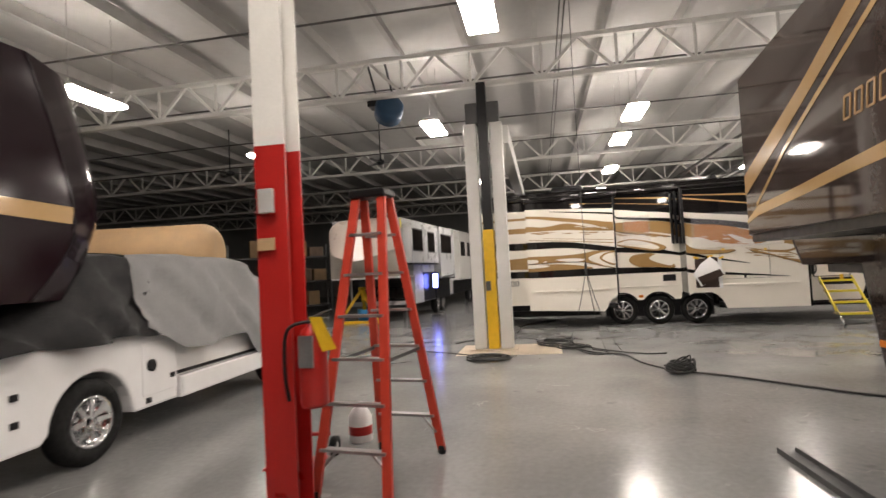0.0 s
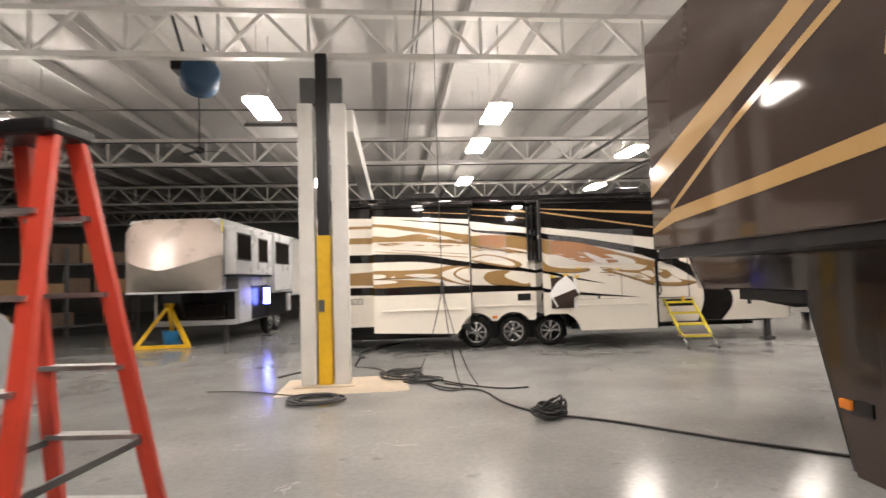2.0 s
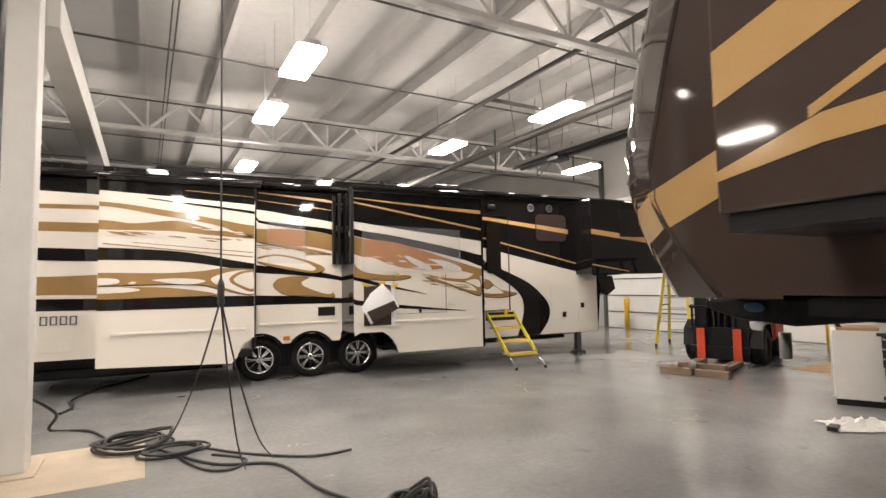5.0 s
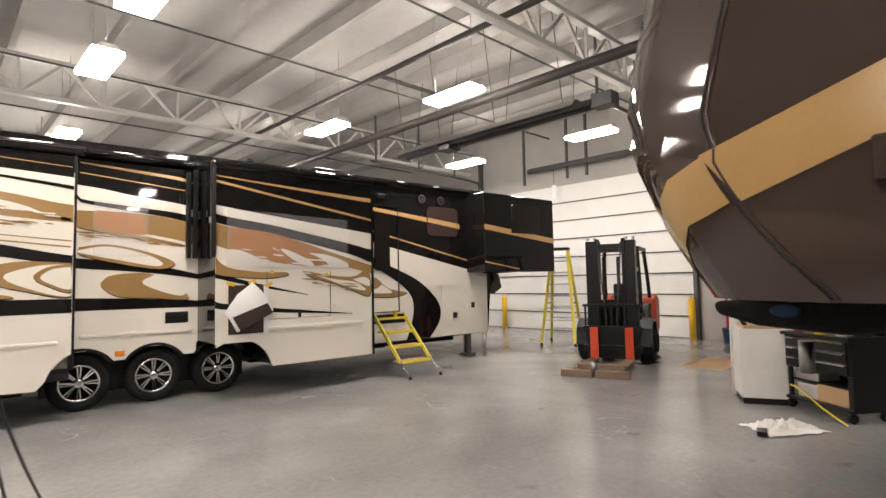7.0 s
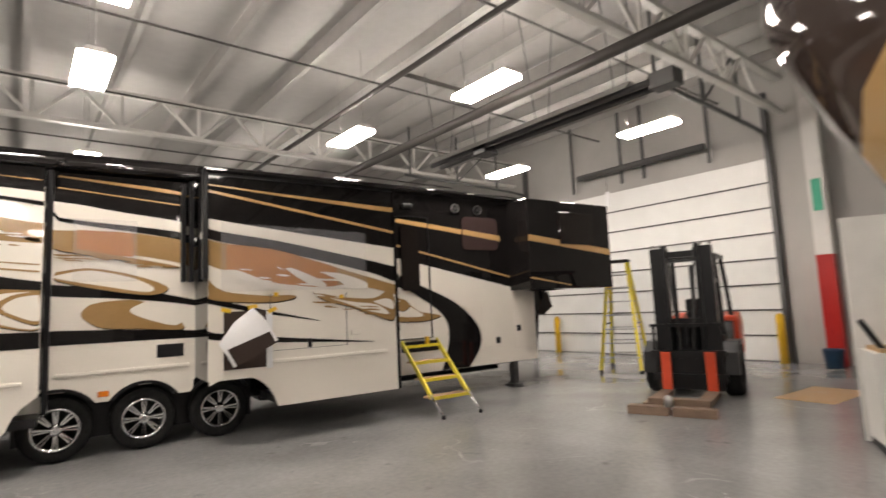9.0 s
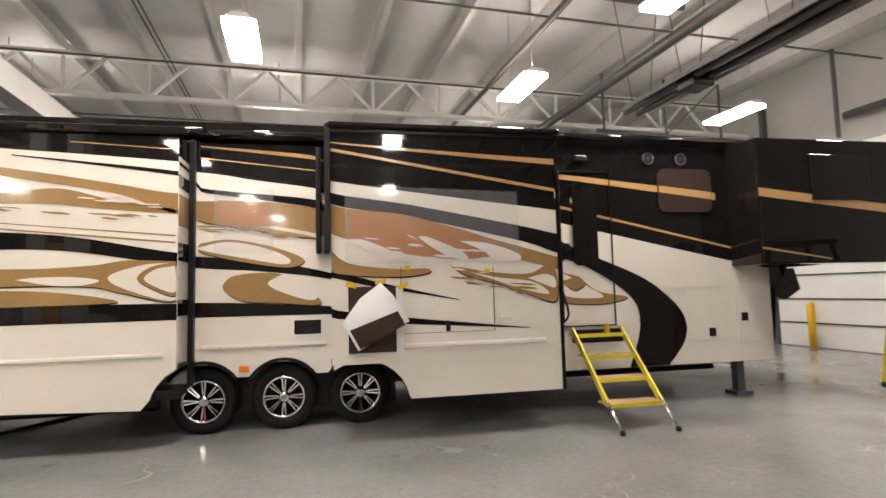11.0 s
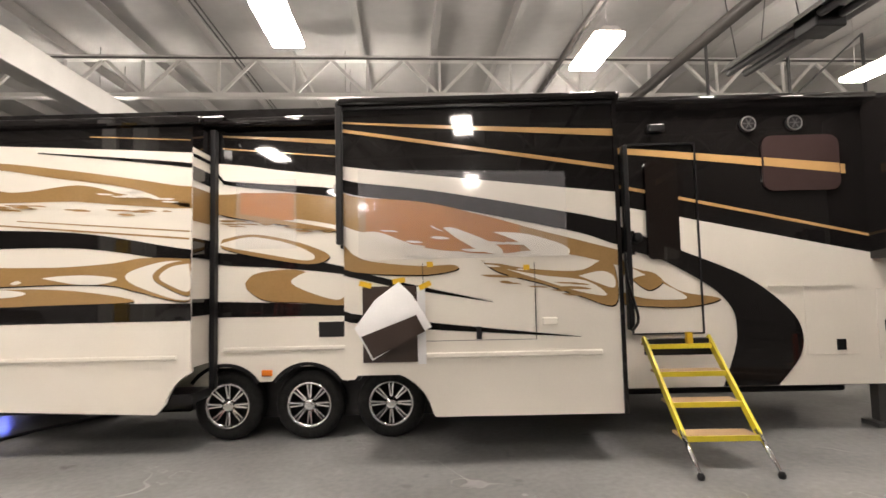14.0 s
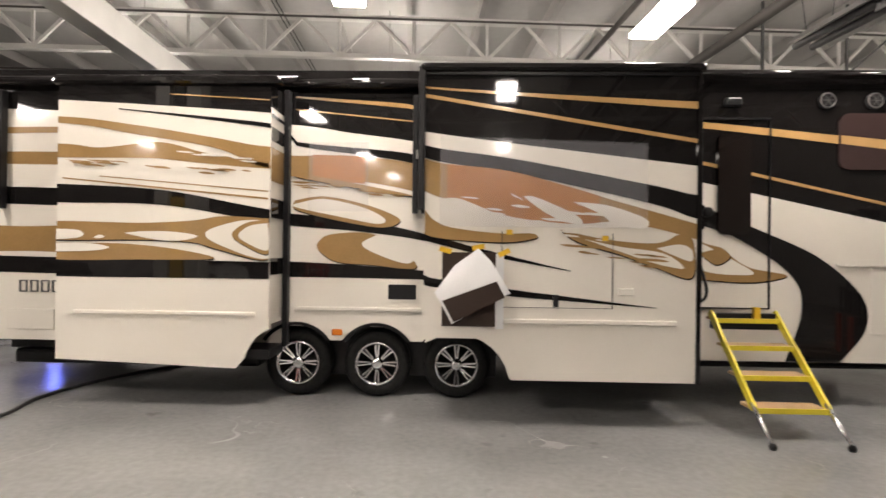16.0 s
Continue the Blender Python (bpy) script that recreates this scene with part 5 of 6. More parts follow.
# ---- wrapped roll on a stand, storage rack ----
def wrapped_roll():
    t = thing("wrapped_roll", pose(-8.35, 10.4, 0.12, 0, 0, 14), "large roll wrapped in brown kraft paper on a stand", "paper roll")
    bm = nb()
    lathe(bm, [(0.3, -0.12), (0.52, -0.06), (0.64, 0.05), (0.7, 0.2), (0.7, 5.0), (0.6, 5.05)], pose(0, 0, 2.35, 0, -90, 0), 36)
    part("roll", bm, M_CARD, t, "brown kraft paper wrapping")
    for x in (-0.8, -4.0):
        bm = nb()
        for s in (-1, 1):
            bar(bm, (x, s * 0.6, -0.12), (x, s * 0.45, 1.85), 0.08)
        bar(bm, (x, -0.6, 1.68), (x, 0.6, 1.68), 0.08)
        part("trestle", bm, M_GREYSTEEL, t)


wrapped_roll()


def storage_rack(x, y, rz):
    t = thing("storage_rack", pose(x, y, 0, 0, 0, rz), "dim steel storage rack holding cartons along the wall", "storage rack")
    for i in range(4):
        for s in (0, 1.0):
            box_part("post", i * 2.4 - 0.05, i * 2.4 + 0.05, s - 0.05, s + 0.05, 0, 3.4, M_GREYSTEEL, t)
    for z in (0.3, 1.5, 2.7):
        box_part("shelf", 0, 7.2, 0, 1.0, z, z + 0.08, M_GREYSTEEL, t)
    rnd = random.Random(4)
    for z in (0.38, 1.58, 2.78):
        xx = 0.2
        while xx < 6.4:
            w = rnd.uniform(0.5, 0.9)
            h = rnd.uniform(0.4, 0.85)
            if rnd.random() < 0.75:
                b = tagged(box_part("carton", -w / 2, w / 2, -0.3, 0.3, 0, h, M_CARD if rnd.random() < 0.6 else M_WOOD, bevel=0.01), "closed brown carton stored on the steel rack", "carton", "stored cartons")
                b.matrix_basis = pose(x, y, 0, 0, 0, rz) @ pose(xx + w / 2, 0.45, z)
            xx += w + 0.12


storage_rack(-17.5, 19.0, 40)


# ---- grey trailer with covered nose, stand under it ----
def grey_trailer():
    t = thing("fifth_wheel_trailer", pose(-8.12, -0.7, 0), "pale grey fifth-wheel trailer with beige primed nose", "trailer")
    bm = nb()
    prism(bm, [(18.25, 0.6), (23.4, 0.6), (23.4, 3.62), (17.0, 3.62), (17.0, 2.02), (18.25, 2.02)], 0, 2.5, "x")
    part("body", bm, M_GREYRV, t)
    # primed cap with a crease that dips to the middle
    upper, lower = nb(), nb()
    prev = None
    for i in range(25):
        a = -1 + 2 * i / 24
        bow = 0.62 * (1 - abs(a) ** 2.6)
        zc = 2.18 + 0.42 * abs(a) ** 1.4
        x = 1.25 + 1.34 * a - 0.06
        dip = 0.42 * abs(a) ** 7
        top = [(x, 17.0 - bow * 0.55 * k, z - dip * (0.55 + 0.45 * (1 - k))) for k, z in ((0.0, 3.64), (0.45, 3.60), (0.8, 3.46))]
        mid = [(x, 17.0 - bow * 0.55 * (1 - k) - bow * k - 0.25 * k * (1 - abs(a) ** 4), 3.46 - 0.6 * dip * (1 - k) + (zc - 3.46) * k) for k in (0.15, 0.4, 0.7, 1.0)]
        down = [(x, 17.0 - (bow + 0.25 * (1 - abs(a) ** 4)) * (1 - 0.85 * k ** 1.5) + 0.02, zc - 0.01 + (1.62 - zc) * k) for k in (0.0, 0.25, 0.5, 0.75, 1.0)]
        u = [upper.verts.new(p) for p in top + mid]
        d = [lower.verts.new(p) for p in down]
        if prev:
            for bm, p, q in ((upper, prev[0], u), (lower, prev[1], d)):
                for j in range(len(p) - 1):
                    bm.faces.new((p[j], q[j], q[j + 1], p[j + 1])).smooth = True
        prev = (u, d)
    part("nose_cap", upper, M_PRIMER, t, "beige primed upper nose cap")
    # chin colour is darker than the cap's, shading the nose below its crease
    part("nose_chin", lower, M_PLASTIC_SHEET, t, "pale masked lower nose, darkened to shade it below the crease")
    box_part("nose_side", 2.40, 2.5, 16.98, 17.3, 1.62, 3.3, M_GREYRV, t, "", 0.02)
    box_part("nose_floor", 0.02, 2.48, 16.7, 18.3, 1.56, 1.62, M_GREYRV, t)
    for z0, z1, mt in ((1.75, 2.5, M_BLUE), (2.6, 3.2, M_PAPER), (3.25, 3.58, M_LIME)):
        box_part("masking_tape", 2.5, 2.506, 16.98, 17.12, z0, z1, mt, t, "masking tape along the cap's edge")
    for y0, y1, z0, z1, out, wins in ((17.14, 18.95, 2.05, 3.40, 0.34, ((17.3, 18.35),)), (18.99, 20.9, 2.05, 3.48, 0.22, ((19.5, 20.35),)), (20.95, 23.3, 1.42, 3.55, 0.30, ((21.1, 22.7),))):
        s = box_part("slide_out", 2.5, 2.5 + out, y0, y1, z0, z1, M_GREYRV, t, "pale grey slide-out room", 0.02)
        for w0, w1 in wins:
            box_part("window_frame", 2.495 + out, 2.51 + out, w0 - 0.05, w1 + 0.05, 2.45, 3.25, M_BLACK, s, "", 0.005)
            box_part("window", 2.51 + out, 2.52 + out, w0, w1, 2.5, 3.2, M_MIRROR, s, "dark tinted window", 0.006)
        box_part("lower_trim", 2.5, 2.49 + out, y0 + 0.02, y1 - 0.02, z0 - 0.06, z0, M_BLACK, s)
    box_part("side_skirt", 2.5, 2.53, 18.25, 19.3, 0.58, 1.62, M_GREYRV, t, "", 0.01)
    # flat black plate: the shade inside the open bay is put into its colour
    box_part("open_bay", 2.5, 2.52, 19.35, 20.9, 0.62, 1.7, M_BLACK, t, "flat black plate for the shade inside an open storage bay")
    h = box_part("bay_door", 0, 0.6, 0, 1.3, -0.015, 0.015, M_GREYRV, t, "raised storage bay door", 0.006, pose(2.52, 20.95, 1.42, 0, -12, 0))
    # another black plate gives the recess its shade by colour, without depth
    box_part("front_recess", 0.1, 2.4, 18.2, 18.25, 0.72, 1.56, M_BLACK, t, "flat black plate for the shaded recess under the nose")
    box_part("front_bumper", 0.0, 2.5, 18.14, 18.2, 0.56, 0.72, M_GREYRV, t, "", 0.02)
    box_part("generator_cover", 1.0, 2.2, 17.95, 18.2, 0.8, 1.22, M_MIRROR, t, "", 0.02)
    box_part("dark_skirt", 2.5, 2.52, 20.95, 23.3, 0.6, 1.36, M_BLACK, t)
    bm = nb()
    quad_box(bm, 1.0, 1.5, 16.75, 18.2, 1.3, 1.56)
    part("pin_box", bm, M_BLACK, t)
    for x in (0.5, 1.9):
        box_part("landing_leg", x, x + 0.12, 18.6, 18.72, 0, 0.62, M_GREYSTEEL, t)
    for y in (21.4, 22.3):
        wheel_x2(t, 2.35, y, 0.385)


grey_trailer()


def parked_trailer():
    t = thing("fifth_wheel_trailer", pose(-8.3, 23.9, 0), "white travel trailer parked behind the grey one", "trailer")
    bm = nb()
    quad_box(bm, 0, 2.5, 0, 9.0, 0.6, 3.75)
    bevelled(bm, 0.06)
    part("body", bm, M_GREYRV, t)
    for y0, y1 in ((0.3, 3.2), (4.6, 7.6)):
        s = box_part("slide_out", 2.5, 2.85, y0, y1, 1.25, 3.6, M_STEEL_W, t, "white slide-out room", 0.02)
        for k in (0.1, 0.6):
            a = y0 + (y1 - y0) * k
            box_part("window", 2.85, 2.865, a, a + 0.85, 2.4, 3.1, M_MIRROR, s, "dark tinted window", 0.005)
    box_part("dark_skirt", 2.5, 2.52, 0.1, 8.9, 0.6, 1.2, M_BLACK, t)
    for y in (4.0, 4.9):
        wheel_x2(t, 2.35, y, 0.385)


parked_trailer()


def tripod():
    t = thing("hitch_tripod", pose(-7.5, 16.85, 0), "yellow steel tripod stand under the hitch pin", "tripod stand")
    for a in (-0.75, 0.75):
        bm = nb()
        bar(bm, (a, -0.1, 0.04), (0.0, 0.3, 1.2), 0.10)
        part("leg", bm, M_YELLOW, t)
    bm = nb()
    bar(bm, (0, 0.56, 0.04), (0, 0.35, 1.2), 0.10)
    part("leg", bm, M_YELLOW, t)
    bm = nb()
    bar(bm, (-0.8, -0.1, 0.05), (0.8, -0.1, 0.05), 0.09)
    part("cross_bar", bm, M_YELLOW, t)
    bm = nb()
    lathe(bm, [(0.12, 1.15), (0.14, 1.2), (0.1, 1.34)], pose(0, 0.32, 0), 14)
    part("head", bm, M_YELLOW, t)


tripod()
bm = nb()
lathe(bm, [(0.22, 0), (0.27, 0.46), (0.28, 0.48), (0.25, 0.47), (0.2, 0.03)], pose(0, 0, 0), 20)
mesh_thing("bucket", bm, mat("bright_blue_plastic", (0.03, 0.22, 0.5), 0.4), pose(-7.4, 17.12, 0), "bright blue plastic bucket under the yellow tripod", "bucket")


# ---- blue fan heater and ceiling fans ----
def blue_heater():
    t = thing("blower", HALL @ pose(-3.05, 11.35, 5.5), "blue drum blower hung from the roof girder", "blower")
    bm = nb()
    lathe(bm, [(0.22, -0.22), (0.33, -0.18), (0.33, 0.16), (0.28, 0.21), (0.13, 0.23)], pose(0.05, -0.15, 0.03, 68, 0, 25), 28)
    part("drum", bm, M_BLUE, t, "blue enamel drum")
    box_part("mount", -0.5, 0.2, -0.1, 0.3, 0.2, 0.5, M_BLACK, t, "", 0.03)
    bm = nb()
    for x in (-0.3, 0.1):
        bar(bm, (x, 0.1, 0.45), (x, -0.5, 1.0), 0.04)
    part("hanger", bm, M_BLACK, t)


blue_heater()


def ceiling_fan(u, v):
    t = thing("ceiling_fan", HALL @ pose(u, v, 5.5), "dark three-bladed ceiling fan on a drop rod", "ceiling fan", "ceiling fans")
    bm = nb()
    tube(bm, [(0, 0, 0.1), (0, 0, 1.6)], 0.02)
    part("rod", bm, M_BLACK, t)
    bm = nb()
    lathe(bm, [(0.05, 0.12), (0.14, 0.08), (0.14, -0.02), (0.06, -0.06)], pose(0, 0, 0), 16)
    part("motor", bm, M_BLACK, t)
    for k in range(3):
        bm = nb()
        quad_box(bm, 0.12, 0.75, -0.07, 0.07, -0.005, 0.005, pose(0, 0, 0.02, 8, 0, 120 * k + 20))
        part("blade", bm, M_GREYSTEEL, t)


ceiling_fan(-4.9, 16.6)
ceiling_fan(-10.3, 16.2)


# ---- cables on the floor and from the roof ----
def cable(name, pts, r, label, category="cable", group="floor cables"):
    bm = nb()
    tube(bm, spline(pts, 8), r, 7)
    return mesh_thing(name, bm, M_CABLE, pose(0, 0, 0), label, category, group)


def coil(x, y, rad, turns, seed, stack=0.05, tangle=0.0, label="loosely coiled black hose lying on the floor"):
    rnd = random.Random(seed)
    pts = []
    for i in range(turns * 10):
        a = i * 2 * math.pi / 10
        rr = rad * (0.82 + 0.18 * math.sin(i * 0.37) + rnd.uniform(-0.05, 0.05))
        tilt = tangle * (0.5 + 0.5 * math.sin(a + (i // 10) * 2.1)) * (0.4 + 0.6 * math.sin(i * 0.11) ** 2)
        pts.append((x + rr * math.cos(a), y + rr * 0.85 * math.sin(a), 0.015 + stack * i / (turns * 10) + tilt + rnd.uniform(0, 0.012)))
    cable("coiled_hose", pts, 0.013, label, "hose", "coiled hoses")


coil(-1.5, 9.35, 0.42, 7, 1)
coil(-0.35, 11.0, 0.38, 8, 2, 0.05, 0.12)
coil(0.05, 10.6, 0.33, 4, 5, 0.05)
coil(1.65, 8.05, 0.21, 9, 3, 0.06, 0.16)
coil(1.63, 7.98, 0.16, 5, 8, 0.1, 0.2)
cable("extension_cable", [(-3.5, 10.3, 0.015), (-2.8, 10.2, 0.015), (-2.0, 9.8, 0.015), (-1.6, 9.6, 0.02)], 0.01, "thin black cable lying across the floor")
cable("extension_cable", [(-0.2, 10.9, 0.03), (0.4, 10.0, 0.015), (0.95, 9.7, 0.015), (1.2, 8.85, 0.015), (1.55, 8.2, 0.02)], 0.016, "black extension cable running to a coil")
cable("extension_cable", [(0.0, 11.0, 0.03), (0.6, 10.3, 0.015), (1.25, 9.8, 0.015), (1.7, 9.8, 0.015)], 0.014, "black extension cable lying slack on the floor")
cable("extension_cable", [(0.05, 10.5, 0.02), (0.3, 9.9, 0.015), (0.55, 9.75, 0.015), (0.7, 10.0, 0.015), (0.4, 10.3, 0.02)], 0.013, "looped black extension cable on the floor")
cable("extension_cable", [(1.7, 8.1, 0.02), (2.3, 7.75, 0.015), (3.2, 6.95, 0.015), (4.1, 6.25, 0.015), (4.6, 5.6, 0.015), (4.7, 4.8, 0.2), (4.6, 4.5, 0.55)], 0.016, "black power cable running under the brown trailer")
cable("extension_cable", [(-2.65, 11.4, 0.015), (-2.3, 11.9, 0.02), (-1.9, 11.6, 0.02), (-1.85, 11.3, 0.25), (-1.8, 11.1, 0.6)], 0.018, "black hose curling up to the column")
cable("extension_cable", [(-1.4, 11.4, 0.6), (-1.2, 11.8, 0.3), (-1.35, 12.3, 0.02), (-0.9, 12.0, 0.02), (-0.6, 11.3, 0.03)], 0.018, "black hose looping down from the column")
cable("extension_cable", [(-1.45, 13.3, 0.015), (-1.38, 13.7, 0.015), (-1.5, 14.3, 0.015), (-1.3, 15.2, 0.015), (-0.6, 16.4, 0.015)], 0.022, "black power cable running under the cream trailer")


def drop_cord():
    t = thing("drop_cord", pose(0.37, 7.7, 0), "black power cord dropped from the roof", "drop cord")
    bm = nb()
    tube(bm, spline([(0, 0, 7.0), (-0.01, 0.01, 4.0), (0, 0, 1.72)], 8), 0.0055, 6)
    part("cord", bm, M_CABLE, t)
    bm = nb()
    lathe(bm, [(0.012, 1.58), (0.02, 1.6), (0.02, 1.7), (0.01, 1.74)], pose(0, 0, 0), 10)
    part("plug", bm, M_CABLE, t)
    for p in ((0.58, 2.2), (0.3, 2.0), (-0.5, 3.2)):
        bm = nb()
        tube(bm, spline([(0, 0, 1.62), (p[0] * 0.25, p[1] * 0.25, 1.05), (p[0] * 0.6, p[1] * 0.6, 0.45), (p[0], p[1], 0.015)], 6), 0.006, 6)
        part("tail", bm, M_CABLE, t)


drop_cord()
t = thing("floor_rail", pose(1.95, 4.62, 0, 0, 0, 8), "dark steel channel lying on the floor", "steel channel")
bm = nb()
quad_box(bm, -0.08, 0.08, -1.9, 0.0, 0.0, 0.012)
quad_box(bm, -0.08, -0.068, -1.9, 0.0, 0.012, 0.05)
quad_box(bm, 0.068, 0.08, -1.9, 0.0, 0.012, 0.05)
part("channel", bm, M_GREYSTEEL, t)


# ---- folding steps of the cream trailer ----
def folding_steps():
    t = thing("folding_steps", pose(5.86, 13.2, 0), "yellow folding entry steps with taped treads", "folding steps")
    for s, x in ((0, 0.04), (1, 0.72)):
        bm = nb()
        bar(bm, (x - 0.04, 1.1, 1.08), (x - 0.005, 0.3, 0.27), 0.03, 0.07)
        part("side_rail", bm, M_LIME, t, "bright yellow side rail")
        bm = nb()
        tube(bm, [(x - 0.01, 0.33, 0.32), (x, 0.02, 0.03)], 0.022)
        part("leg", bm, M_CHROME, t, "bright metal leg")
        bm = nb()
        lathe(bm, [(0.03, 0), (0.035, 0.03), (0.02, 0.06)], pose(x, 0.01, 0), 10)
        part("foot", bm, M_BLACK, t)
    for i in range(4):
        k = (i + 0.25) / 3.3
        y, z = 1.1 - 0.8 * k, 1.08 - 0.81 * k
        bm = nb()
        quad_box(bm, 0.02, 0.70, y - 0.03, y + 0.2, z - 0.03, z)
        bevelled(bm, 0.006, 1)
        tr = part("tread", bm, M_CARD, t, "tread wrapped in paper and tape")
        box_part("yellow_edge", 0.02, 0.70, y - 0.045, y - 0.03, z - 0.045, z + 0.003, M_LIME, tr)
    bm = nb()
    quad_box(bm, 0.02, 0.70, 1.05, 1.15, 0.9, 1.07)
    part("hinge_plate", bm, M_BLACK, t)
    box_part("yellow_latch", 0.42, 0.48, 1.0, 1.05, 0.98, 1.14, M_YELLOW, t)


folding_steps()


# ---- paper template taped to the cream trailer ----
def template():
    t = thing("paper_template", pose(0, B_Y - 0.02, 0), "white paint template taped over a brown sheet", "paper template")
    box_part("brown_sheet", 2.98, 3.53, -0.004, -0.001, 0.97, 1.69, M_BROWN, t, "brown sample sheet")
    box_part("white_border", 3.50, 3.58, -0.008, -0.005, 0.95, 1.68, M_PAPER, t)
    bm = nb()
    pts = [(3.33, 1.73), (3.46, 1.60), (3.64, 1.30), (3.35, 1.16), (3.08, 1.0), (3.0, 1.15), (2.91, 1.30), (3.1, 1.56)]
    c = bm.verts.new((3.3, -0.14, 1.34))
    ring = [bm.verts.new((x, -0.02 - 0.12 * (1.73 - z) * (1 if i % 2 else 0.8), z)) for i, (x, z) in enumerate(pts)]
    for i in range(len(ring)):
        bm.faces.new((c, ring[i], ring[(i + 1) % len(ring)])).smooth = True
    part("white_sheet", bm, M_PAPER, t, "curling white paper sheet")
    bm = nb()
    bm.faces.new([bm.verts.new(p) for p in ((2.99, -0.165, 1.23), (3.5, -0.165, 1.42), (3.58, -0.165, 1.27), (3.1, -0.165, 1.03))])
    part("brown_patch", bm, M_BROWN, t, "brown colour patch")
    for x, z, r in ((3.01, 1.71, 15), (3.33, 1.74, -10), (3.58, 1.69, -25)):
        box_part("tape", -0.06, 0.06, -0.012, -0.009, -0.025, 0.025, M_YELLOW, t, "yellow masking tape", m=pose(x, 0, z, 0, r, 0))


template()
for x, z in ((3.63, 1.89), (4.55, 1.84)):
    tagged(box_part("tape_tab", x - 0.03, x + 0.03, B_Y - 0.037, B_Y - 0.033, z - 0.025, z + 0.025, M_YELLOW), "small yellow tape tab on the trailer", "tape", "tape tabs")


def side_marks():
    t = thing("side_marks", pose(-1.98, RV_Y - 0.012, 1.165), "row of dark grey marks on the cream side", "marks")
    for i in range(4):
        bm = nb()
        x = 0.13 * i
        quad_box(bm, x, x + 0.022, -0.003, 0.003, 0, 0.14)
        quad_box(bm, x + 0.078, x + 0.10, -0.003, 0.003, 0, 0.14)
        quad_box(bm, x + 0.022, x + 0.078, -0.003, 0.003, 0, 0.016)
        quad_box(bm, x + 0.022, x + 0.078, -0.003, 0.003, 0.124, 0.14)
        part("mark", bm, M_GREYSTEEL, t)


side_marks()
# cold blue-white work lamp on the floor beyond the cream trailer
M_BLUELED = glow("blue_white_lamp", (0.16, 0.20, 1.0), 24.0)


def work_lamp():
    t = thing("work_lamp", pose(-5.38, 19.5, 0), "glowing blue-white work lamp on a thin stand", "work lamp")
    box_part("lens", -0.09, 0.09, -0.03, 0.0, 1.08, 1.62, M_BLUELED, t, "glowing blue-white lens")
    box_part("housing", -0.11, 0.11, 0.003, 0.06, 1.03, 1.67, M_BLACK, t)
    box_part("stand", -0.02, 0.02, 0.01, 0.05, 0.03, 1.03, M_BLACK, t)
    box_part("foot", -0.2, 0.2, -0.15, 0.2, 0.0, 0.03, M_BLACK, t)


work_lamp()


